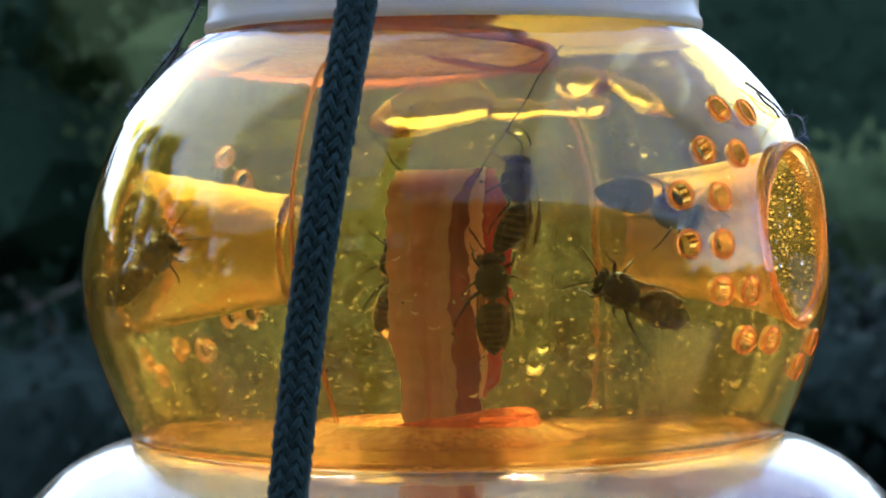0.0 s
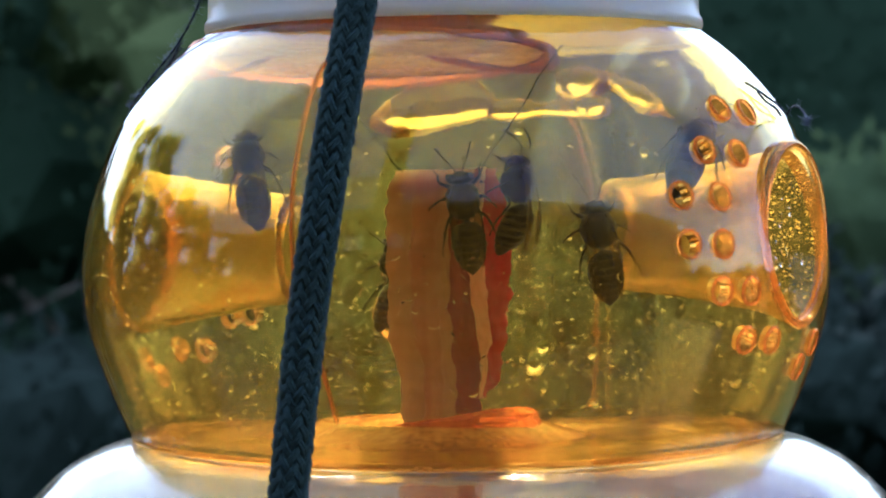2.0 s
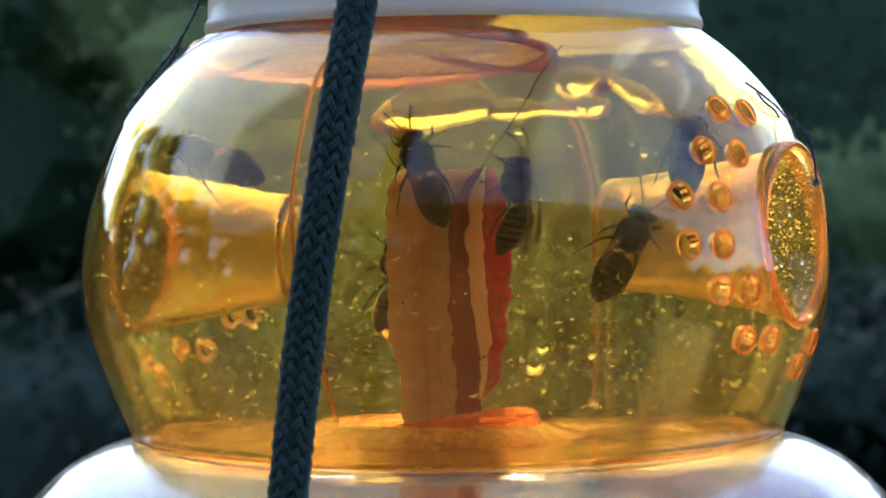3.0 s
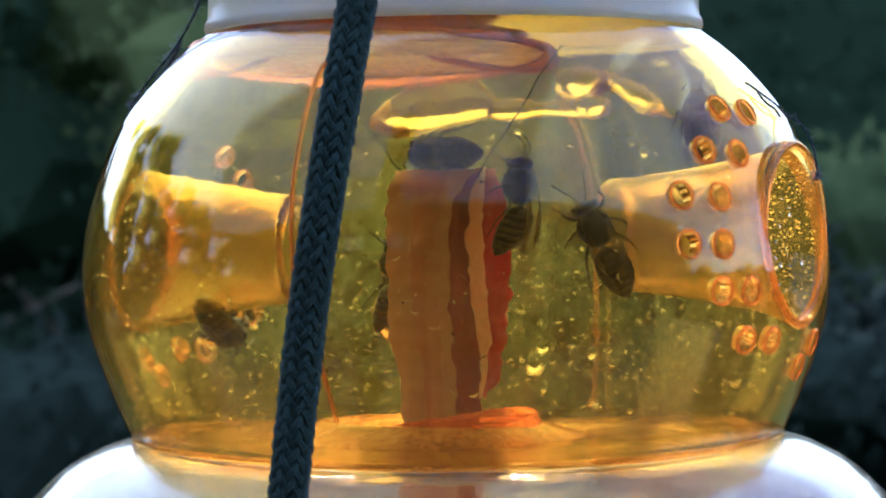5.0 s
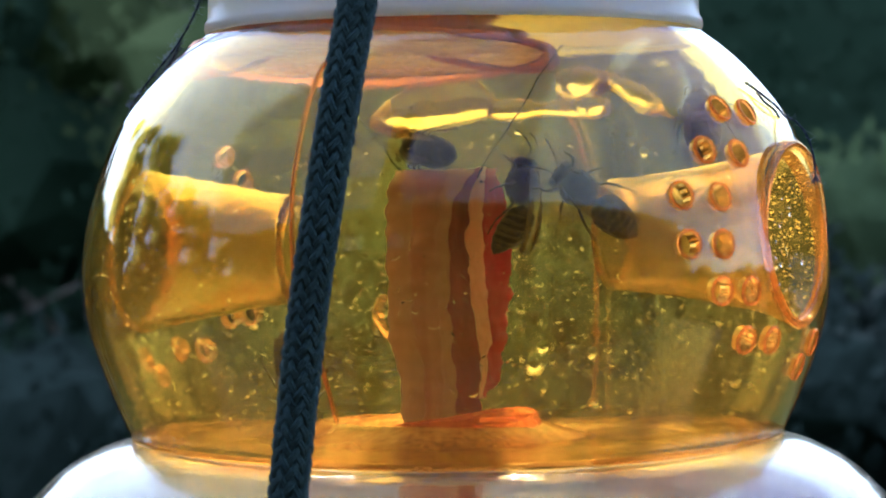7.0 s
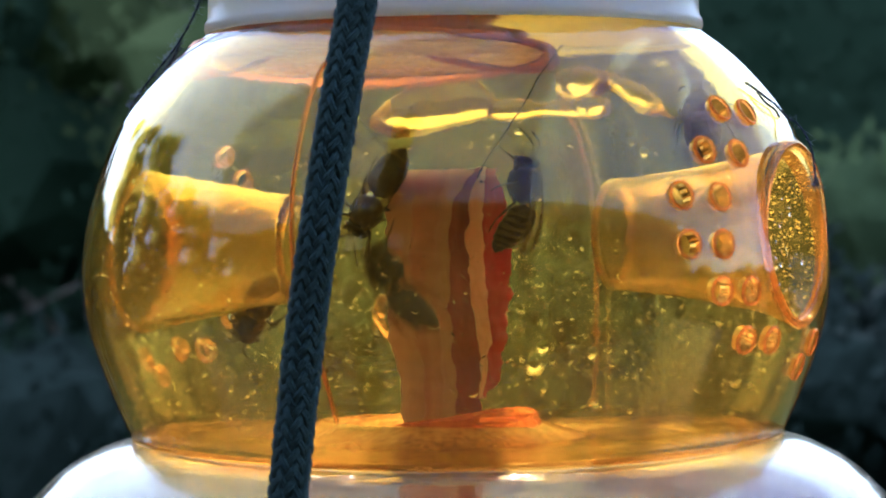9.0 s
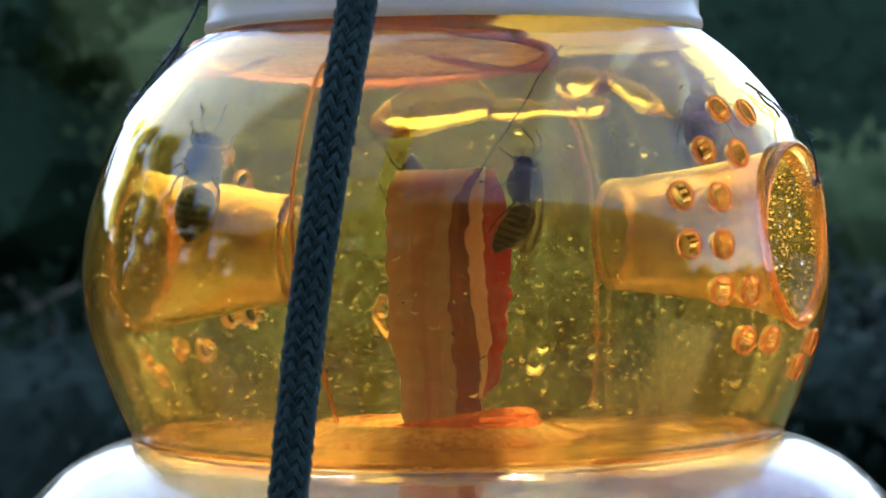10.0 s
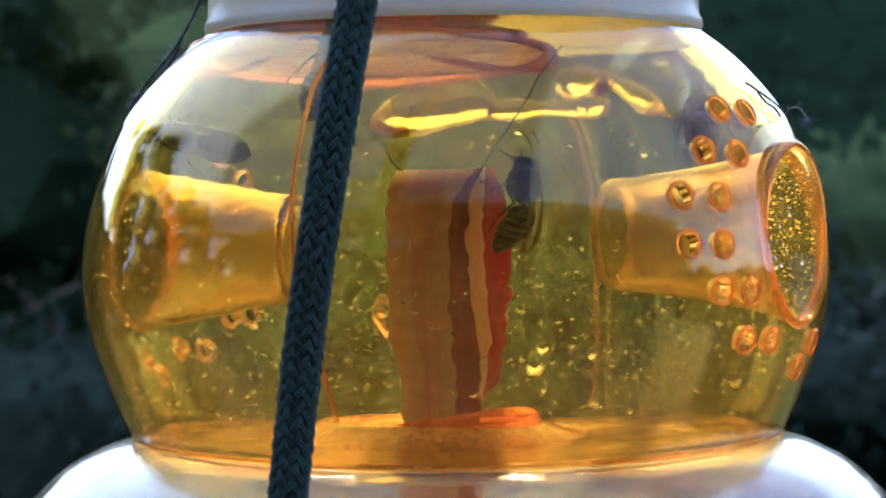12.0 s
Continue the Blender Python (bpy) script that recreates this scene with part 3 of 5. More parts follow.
# drops of water on the inside of the wall
rng = random.Random(5)
bm = ball(bmesh.new(), (0, 0, 0), (1, 1, 1), 8, 6)
bead_v = [v.co.copy() for v in bm.verts]
bead_f = [[v.index for v in f.verts] for f in bm.faces]
bm.free()
verts, faces = [], []
for i in range(1900):
    rear = rng.random() < 0.92
    py = rng.uniform(460, 750) if rng.random() < 0.72 else rng.uniform(170, 480)
    px = rng.uniform(180, 1430)
    if abs(px - AXIS_X) * U > globe_radius((AXIS_Y - py) * U) * 0.93:
        continue
    p = on_globe(px, py, rear, -0.0020)
    r = U * (0.7 + (3.6 if rear else 1.6) * rng.random() ** (14 if rear else 6))
    q = globe_normal(*p).to_track_quat("Z", "Y").to_matrix().to_4x4()
    m = Matrix.Translation(p) @ q @ pose(0, 0, 0, 0, 0, rng.uniform(0, 360)) @ Matrix.Diagonal((r, r * (1 + 1.6 * rng.random() ** 3), r * 0.55, 1))
    b0 = len(verts)
    verts += [tuple(m @ v) for v in bead_v]
    faces += [[b0 + k for k in f] for f in bead_f]
for i in range(3600):
    # fine smears between the beads
    py, px = rng.uniform(430, 752), rng.uniform(190, 1420)
    if abs(px - AXIS_X) * U > globe_radius((AXIS_Y - py) * U) * 0.93:
        continue
    p = on_globe(px, py, rng.random() < 0.85, -0.0020)
    r = U * (0.5 + 0.9 * rng.random() ** 2)
    q = globe_normal(*p).to_track_quat("Z", "Y").to_matrix().to_4x4()
    m = Matrix.Translation(p) @ q @ pose(0, 0, 0, 0, 0, rng.uniform(0, 360)) @ Matrix.Diagonal((r, r * (1.5 + 6.0 * rng.random() ** 3), r * 0.5, 1))
    b0 = len(verts)
    verts += [tuple(m @ v) for v in bead_v]
    faces += [[b0 + k for k in f] for f in bead_f]
for i in range(420):
    py = rng.uniform(300, 755)
    rim = globe_radius((AXIS_Y - py) * U) / U
    px = AXIS_X + rng.choice((-1, 1)) * rim * rng.uniform(0.90, 0.985)
    p = on_globe(px, py, rng.random() < 0.6, -0.0020)
    r = U * (1.0 + 4.0 * rng.random() ** 4)
    q = globe_normal(*p).to_track_quat("Z", "Y").to_matrix().to_4x4()
    m = Matrix.Translation(p) @ q @ pose(0, 0, 0, 0, 0, rng.uniform(0, 360)) @ Matrix.Diagonal((r, r * (1 + 2.0 * rng.random() ** 2), r * 0.55, 1))
    b0 = len(verts)
    verts += [tuple(m @ v) for v in bead_v]
    faces += [[b0 + k for k in f] for f in bead_f]
wet_v, wet_f = [], []
for i in range(4400):
    turn, height, mouth = ENTRANCES[0]
    rho = rng.uniform(480, 622)
    rad = (98 + (mouth - 104) * ((rho - 480) / 142) ** 1.6) * U
    a = rng.uniform(0, 2 * math.pi)
    r = U * (0.5 + 1.5 * rng.random() ** 4)
    way = entrance_frame(turn, height)
    if (way @ Vector((rad * math.cos(a), rad * math.sin(a), rho * U))).y < (way @ Vector((0, 0, rho * U))).y - 0.2 * rad:
        continue
    m = entrance_frame(turn, height) @ Matrix.Translation((rad * math.cos(a), rad * math.sin(a), rho * U)) @ Matrix.Diagonal((r, r, r * rng.uniform(0.7, 1.6), 1))
    b0 = len(wet_v)
    wet_v += [tuple(m @ v) for v in bead_v]
    wet_f += [[b0 + k for k in f] for f in bead_f]
me = bpy.data.meshes.new("condensation")
me.from_pydata(wet_v, [], wet_f)
me.polygons.foreach_set("use_smooth", [True] * len(me.polygons))
me.materials.append(WATER_AMBER)
wet = glassy(new("condensation", me))
wet.parent = trap
wet["label"] = "dense yellow beads of water in the funnel's mouth"
wet["kind"] = "stuff"
me = bpy.data.meshes.new("condensation")
me.from_pydata(verts, [], faces)
me.polygons.foreach_set("use_smooth", [True] * len(me.polygons))
me.materials.append(WATER)
drops = glassy(new("condensation", me))
drops.parent = trap
drops["label"] = "small beads and smears of water on the wall"
drops["kind"] = "stuff"
for i, (px, py, r) in enumerate([(840, 703, 9), (1058, 640, 10), (1060, 728, 12), (968, 628, 13), (952, 655, 18), (967, 705, 6), (1160, 262, 10), (1395, 472, 12), (925, 215, 9), (650, 780, 7), (668, 560, 12)]):
    bm = bmesh.new()
    p = on_globe(px, py, i not in (7,), -0.0022)
    q = globe_normal(*p).to_track_quat("Z", "Y").to_matrix().to_4x4()
    ball(bm, p, (r * U, r * U * 1.2, r * U * 0.6), 12, 8, q)
    glassy(part("water_drop", bm, WATER, trap))


# pale specks and crescents painted in for glints of light on the drops
GLINT_PALE = roof_sheet("pale_glint", (0.80, 0.66, 0.26), (0.95, 0.86, 0.50), 0.7)
verts, faces = [], []
for i in range(1500):
    px, py = rng.uniform(185, 1430), rng.uniform(230, 752)
    if py < 450 and rng.random() < 0.6:
        continue
    if abs(px - AXIS_X) * U > globe_radius((AXIS_Y - py) * U) * 0.96:
        continue
    rear = rng.random() < 0.86
    p = on_globe(px, py, rear, -0.00197)
    q = globe_normal(*p).to_track_quat("Z", "Y").to_matrix().to_4x4()
    if rng.random() < 0.72:
        r = U * (0.55 + 1.0 * rng.random() ** 3)
        m = Matrix.Translation(p) @ q @ pose(0, 0, 0, 0, 0, rng.uniform(0, 360)) @ Matrix.Diagonal((r, r * (1 + 2.5 * rng.random() ** 2), r * 0.5, 1))
        b0 = len(verts)
        verts += [tuple(m @ v) for v in bead_v]
        faces += [[b0 + k for k in f] for f in bead_f]
    else:
        # a short curved line, thickest in the middle
        rad, span, a0 = U * rng.uniform(3, 10), rng.uniform(0.8, 2.6), rng.uniform(0, 6.28)
        fat = U * rng.uniform(0.45, 0.95)
        m = Matrix.Translation(p) @ q @ Matrix.Diagonal((1, rng.uniform(0.6, 1.5), 1, 1))
        b0 = len(verts)
        for k in range(7):
            an = a0 + span * k / 6
            w = fat * math.sin(math.pi * (k + 0.4) / 6.8)
            for rr_, zz in ((rad - w, 0), (rad, w * 0.8), (rad + w, 0), (rad, -w * 0.8)):
                verts.append(tuple(m @ Vector((rr_ * math.cos(an), rr_ * math.sin(an), zz))))
        for k in range(6):
            for j in range(4):
                faces.append([b0 + k * 4 + j, b0 + k * 4 + (j + 1) % 4, b0 + k * 4 + 4 + (j + 1) % 4, b0 + k * 4 + 4 + j])
# larger glints painted as pale crescents: place, size, thickness
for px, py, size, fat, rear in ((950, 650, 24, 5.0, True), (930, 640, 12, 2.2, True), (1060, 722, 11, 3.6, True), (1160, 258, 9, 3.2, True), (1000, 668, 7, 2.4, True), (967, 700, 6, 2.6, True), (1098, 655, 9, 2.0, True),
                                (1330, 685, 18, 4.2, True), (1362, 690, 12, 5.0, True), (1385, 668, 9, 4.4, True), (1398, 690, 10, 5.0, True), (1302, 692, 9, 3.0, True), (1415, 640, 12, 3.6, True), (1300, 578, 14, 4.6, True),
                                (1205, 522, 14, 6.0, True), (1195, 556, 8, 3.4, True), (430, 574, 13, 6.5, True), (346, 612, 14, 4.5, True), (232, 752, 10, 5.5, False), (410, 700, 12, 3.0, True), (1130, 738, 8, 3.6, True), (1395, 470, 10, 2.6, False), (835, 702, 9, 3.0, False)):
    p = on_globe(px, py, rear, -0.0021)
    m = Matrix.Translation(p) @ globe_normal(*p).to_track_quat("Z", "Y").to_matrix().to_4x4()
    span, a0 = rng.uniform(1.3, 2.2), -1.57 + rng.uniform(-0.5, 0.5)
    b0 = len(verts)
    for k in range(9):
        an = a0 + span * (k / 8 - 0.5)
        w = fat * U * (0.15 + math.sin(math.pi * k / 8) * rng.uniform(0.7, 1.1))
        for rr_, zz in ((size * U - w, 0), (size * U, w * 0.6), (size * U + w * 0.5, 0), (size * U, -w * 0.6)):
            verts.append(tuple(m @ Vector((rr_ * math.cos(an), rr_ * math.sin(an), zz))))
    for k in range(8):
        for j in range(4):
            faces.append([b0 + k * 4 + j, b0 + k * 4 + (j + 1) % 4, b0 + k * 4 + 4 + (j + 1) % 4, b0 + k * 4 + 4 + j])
me = bpy.data.meshes.new("painted_glints")
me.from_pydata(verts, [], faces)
me.materials.append(GLINT_PALE)
glints = new("painted_glints", me)
glints.parent = trap
glints["kind"] = "stuff"
glints["label"] = "pale specks and crescents painted in for glints of light"

# specks of dirt dried on the wall
DIRT = surface("dried_dirt", (0.05, 0.035, 0.015), (0.12, 0.085, 0.03), 800.0, 0.9, 0.3, 0.0001)
verts, faces = [], []
for i in range(1100):
    px, py = rng.uniform(180, 1430), rng.uniform(180, 745)
    if abs(px - AXIS_X) * U > globe_radius((AXIS_Y - py) * U) * 0.95:
        continue
    p = on_globe(px, py, rng.random() < 0.7, -0.0019)
    r = U * (0.6 + 1.7 * rng.random() ** 4)
    q = globe_normal(*p).to_track_quat("Z", "Y").to_matrix().to_4x4()
    m = Matrix.Translation(p) @ q @ pose(0, 0, 0, 0, 0, rng.uniform(0, 360)) @ Matrix.Diagonal((r, r * (1 + 2.5 * rng.random() ** 3), r * 0.25, 1))
    b0 = len(verts)
    verts += [tuple(m @ v) for v in bead_v]
    faces += [[b0 + k for k in f] for f in bead_f]
me = bpy.data.meshes.new("dirt")
me.from_pydata(verts, [], faces)
me.materials.append(DIRT)
dirt = new("dirt", me)
dirt.parent = trap
dirt["kind"] = "stuff"
dirt["label"] = "brown specks of dried dirt"


# ================= bait =================
def edge_line(pts, y, seed, rag):
    """An uneven edge: where it lies at height y, through the points given."""
    x = pts[-1][1]
    for (y0, x0), (y1, x1) in zip(pts, pts[1:]):
        if y <= y1:
            f = max(0.0, (y - y0) / (y1 - y0))
            f = f * f * (3 - 2 * f)
            x = x0 + (x1 - x0) * f
            break
    return x + rag * (noise.noise((seed, y * 0.045, 0.3)) + 0.3 * noise.noise((seed, y * 0.13, 2.3)))


def layer(name, left, right, y0, y1, back, deep, mat, seeds, rag, label, cols=8, soft=0.00008):
    """A layer of the bacon between two uneven edges, from the top y0 to the foot y1."""
    bm = bmesh.new()
    rows = 90
    o = bait.matrix_basis.translation
    front, rear = [], []
    for j in range(rows + 1):
        v = j / rows
        y = y0 + (y1 - y0) * v
        xl, xr = edge_line(left, y, seeds[0], rag[0]), edge_line(right, y, seeds[1], rag[1])
        cap = 0.5 * max(0.0, 1 - v * 22) ** 2 + 0.5 * max(0.0, 1 - (1 - v) * 30) ** 2
        fr, re = [], []
        for i in range(cols + 1):
            u = i / cols
            x = xl + (xr - xl) * u
            round_off = soft * (abs(2 * u - 1) ** 6) + deep * cap
            wave = 0.0005 * noise.noise((x * 0.03, y * 0.012, 3)) + 0.0002 * noise.noise((x * 0.12, y * 0.05, 11))
            yy = back[0] + (back[1] - back[0]) * u + wave
            fr.append(bm.verts.new(at(x, y, yy + round_off) - o))
            re.append(bm.verts.new(at(x, y, yy + deep - round_off * 0.5) - o))
        front.append(fr)
        rear.append(re)
    for g in (front, rear):
        for j in range(rows):
            for i in range(cols):
                bm.faces.new((g[j][i], g[j][i + 1], g[j + 1][i + 1], g[j + 1][i]))
    for j in range(rows):
        for c in (0, cols):
            bm.faces.new((front[j][c], rear[j][c], rear[j + 1][c], front[j + 1][c]))
    for i in range(cols):
        for j in (0, rows):
            bm.faces.new((front[j][i], front[j][i + 1], rear[j][i + 1], rear[j][i]))
    bmesh.ops.recalc_face_normals(bm, faces=bm.faces)
    ob = part(name, bm, mat, bait, label)
    ob.data.set_sharp_from_angle(angle=radians(40))
    return ob


bait = empty("bacon_bait", Matrix.Translation(at(790, 900)), "thick strip of striped bacon hung on thread as bait", "bacon")
EDGE_L = [(300, 704), (330, 688), (380, 682), (480, 684), (560, 687), (600, 688), (640, 700), (680, 709), (760, 712), (960, 715)]
EDGE_1 = [(300, 842), (330, 818), (362, 800), (420, 794), (520, 796), (600, 800), (700, 808), (960, 816)]
EDGE_2 = [(298, 852), (330, 836), (380, 828), (450, 826), (520, 832), (600, 845), (690, 850), (960, 858)]
EDGE_3 = [(298, 860), (340, 856), (400, 855), (470, 857), (540, 863), (600, 868), (650, 864), (700, 856)]
EDGE_R = [(298, 874), (340, 892), (400, 900), (460, 905), (520, 906), (560, 900), (620, 892), (660, 886), (700, 862)]
EDGE_A = [(300, 742), (380, 728), (480, 724), (560, 730), (640, 745), (700, 752), (960, 756)]
EDGE_B = [(300, 800), (362, 775), (420, 770), (520, 774), (600, 780), (700, 786), (960, 790)]
layer("rind_layer", EDGE_L, EDGE_A, 303, 961, (0.003, -0.0004), 0.008, RIND, (3, 31), (6, 8), "tan streaky rind")
layer("lean_layer", EDGE_A, EDGE_B, 302, 960, (-0.0004, -0.0039), 0.008, LEAN_PALE, (31, 37), (8, 7), "brownish pink lean meat")
layer("pale_layer", EDGE_B, EDGE_1, 301, 959, (-0.0039, -0.006), 0.008, PALE_STREAK, (37, 11), (7, 6), "pale pink streak")
layer("dark_layer", EDGE_1, EDGE_2, 299, 958, (-0.0062, -0.0050), 0.007, LEAN_DARK, (11, 17), (6, 7), "dark red lean meat")
layer("fat_layer", EDGE_2, EDGE_3, 297, 704, (-0.0050, -0.0042), 0.006, FAT, (17, 23), (7, 6), "cream-coloured fat")
layer("red_layer", EDGE_3, EDGE_R, 300, 700, (-0.0042, -0.0022), 0.005, LEAN_RED, (23, 29), (6, 8), "bright red lean meat")

# threads of the bait
for pts in ([(996, 78, -0.008), (968, 118, -0.012), (940, 158, -0.013), (905, 214, -0.010), (876, 262, -0.009), (852, 300, -0.007), (846, 316, -0.006)],
            [(628, 190, 0.004), (648, 222, 0.002), (672, 252, 0.0), (694, 288, -0.001), (712, 306, -0.002)]):
    line = catmull([at(*p) for p in pts], 6)
    th = link_mesh("bait_thread", tube([p - line[0] for p in line], 0.00012, 6), THREAD)
    th.matrix_basis = Matrix.Translation(line[0])
    tagged(th, "thin black thread that holds the bacon", "thread")


# ================= rope =================
def rope(mid, label, seed):
    """A braid of 24 strands, each of two yarns, two over and two under."""
    rr = random.Random(seed)
    base = mid[-1].copy()
    ob = empty("rope", Matrix.Translation(base), label, "rope", "cords of the trap")
    mid = [p - base for p in mid]
    length = [0.0]
    for a, b in zip(mid, mid[1:]):
        length.append(length[-1] + (b - a).length)
    total = length[-1]

    def point(s):
        for i in range(len(mid) - 1):
            if length[i + 1] >= s or i == len(mid) - 2:
                f = (s - length[i]) / (length[i + 1] - length[i])
                return mid[i].lerp(mid[i + 1], f), (mid[i + 1] - mid[i]).normalized()

    RAD, PITCH, N = 0.00188, 0.0225, 12
    steps = int(total / PITCH * 96)
    frames = [point(total * i / steps) for i in range(steps + 1)]
    for hand in (1, -1):
        for k in range(N):
            loose = rr.uniform(-0.04, 0.04)
            path = []
            for i in range(steps + 1):
                p, t = frames[i]
                s = total * i / steps
                side = t.cross(Vector((0, 1, 0))).normalized()
                up = side.cross(t)
                wander = 0.11 * noise.noise((s * 160, k * 3.1 + seed, hand * 5)) + loose
                turn = hand * 2 * math.pi * s / PITCH + 2 * math.pi * k / N + wander
                c = 2 * N * s / PITCH
                over = math.cos(math.pi / 2 * (c + 2 * k - 0.5)) if hand > 0 else -math.cos(math.pi / 2 * (2 * k - c - 0.5))
                r = RAD + 0.00034 * over + 0.00014 * noise.noise((s * 300, k * 7.7, seed + hand))
                path.append(p + side * (r * math.cos(turn)) + up * (r * math.sin(turn)))
            bm = bmesh.new()
            for yarn_at in (-1, 1):
                rings = []
                for i, p in enumerate(path):
                    c, t0 = frames[i]
                    t = (path[min(i + 1, steps)] - path[max(i - 1, 0)]).normalized()
                    out = (p - c)
                    out = (out - t * out.dot(t)).normalized()
                    wide = t.cross(out)
                    mid_p = p + wide * (0.00019 * yarn_at)
                    rings.append([bm.verts.new(mid_p + wide * (0.00024 * math.cos(an)) + out * (0.00034 * math.sin(an))) for an in [2 * math.pi * q / 7 for q in range(7)]])
                for a, b in zip(rings, rings[1:]):
                    for q in range(7):
                        j = (q + 1) % 7
                        bm.faces.new((a[q], a[j], b[j], b[q]))
            part("strand", bm, ROPE, ob)
    part("core", tube(mid, 0.00165, 16), ROPE_CORE, ob)
    return ob


rope(catmull([at(652, -110, -0.062), at(633, 0, -0.062), at(598, 200, -0.064), at(566, 400, -0.065), at(539, 600, -0.064), at(509, 882, -0.064), at(498, 990, -0.064)], 20),
     "dark blue-green braided cord hanging before the trap", 3)
rope(catmull([at(1070, -110, 0.062), at(1092, 60, 0.064), at(1112, 200, 0.065), at(1138, 400, 0.066), at(1160, 600, 0.066), at(1184, 820, 0.068), at(1196, 960, 0.070)], 16),
     "dark braided cord seen dimly behind the trap", 8)


# ================= loose threads outside =================
def fuzzy_thread(name, lines, label, radius, hairs, seed, origin=None):
    r = random.Random(seed)
    base = origin or lines[0][0]
    bm, fz = bmesh.new(), bmesh.new()
    for line in lines:
        line = catmull([p - base for p in line], 8)
        for ply in (0, 1):
            tw = [p + Vector((math.cos(i * 0.9 + ply * math.pi), 0.5, math.sin(i * 0.9 + ply * math.pi))) * radius * 0.7 for i, p in enumerate(line)]
            tube(tw, radius, 6, bm)
        for h in range(hairs):
            p = r.choice(line)
            d = Vector((r.gauss(0, 1), r.gauss(0, 0.5), r.gauss(0, 1))).normalized()
            e2 = Vector((r.gauss(0, 1), r.gauss(0, 1), r.gauss(0, 1))) * 0.3
            ln = r.uniform(0.0003, 0.0011)
            tube([p, p + d * ln * 0.5 + e2 * ln * 0.3, p + d * ln + e2 * ln], 0.000020, 3, fz)
    ob = link_mesh(name, bm, THREAD)
    ob.matrix_basis = Matrix.Translation(base)
    fuzz = part("fuzz", fz, FUZZ, ob, "fine grey fluff")
    fuzz["kind"] = "stuff"
    return tagged(ob, label, "thread")


def along_globe(pts, lift=0.0007):
    return [trap.matrix_basis @ on_globe(x, y, False, lift) for x, y in pts]


fuzzy_thread("loose_thread", [[at(372, -60, -0.004), at(354, 0, -0.004), at(336, 42, -0.005), at(305, 92, -0.006), at(268, 138, -0.006), at(240, 176, -0.005), at(231, 190, -0.004)],
                              [at(318, 78, -0.005), at(304, 108, -0.006), at(282, 136, -0.006)]], "frayed black thread lying along the trap", 0.00010, 420, 4)
line = along_globe([(1316, 158), (1334, 170), (1352, 184), (1370, 198)])
PIVOT = line[0].copy()
line += [at(1391, 206, line[-1].y)]
fork = along_globe([(1336, 174), (1350, 192), (1366, 204)]) + [at(1380, 208, line[-1].y)]
fray = fuzzy_thread("frayed_thread", [line, fork], "frayed end of black thread stirring in the air", 0.00011, 40, 9)
TAIL_ROOT = line[-1] - PIVOT
tail_line = [at(x, y, line[-1].y - k * 0.0007) for k, (x, y) in enumerate(((1391, 206), (1410, 217), (1427, 238), (1439, 268), (1445, 302), (1447, 320)))]
tail_ends = [[tail_line[-1], at(1443, 333, tail_line[-1].y)], [tail_line[-1], at(1452, 331, tail_line[-1].y)]]
TAIL = fuzzy_thread("tail", [tail_line] + tail_ends, "", 0.00010, 50, 10, origin=PIVOT)
TAIL.parent = fray
TAIL.matrix_basis = Matrix()
del TAIL["category"]


# ================= wasps =================
def hairs(bm_out, spots, rnd, length, mm):
    """Short tapering hairs that stand on a skin; spots are points with their outward ways."""
    for p, n in spots:
        d = (n + Vector((rnd.gauss(0, 0.35), rnd.gauss(0, 0.35), rnd.gauss(0, 0.35)))).normalized()
        side = d.cross(Vector((0.3, 0.8, 0.5))).normalized() * 0.022 * mm
        up = d.cross(side).normalized() * 0.022 * mm
        tip = bm_out.verts.new(p + d * length * rnd.uniform(0.6, 1.2))
        foot = [bm_out.verts.new(p + side * math.cos(q) + up * math.sin(q)) for q in (0, 2.09, 4.19)]
        for k in range(3):
            bm_out.faces.new((foot[k], foot[(k + 1) % 3], tip))


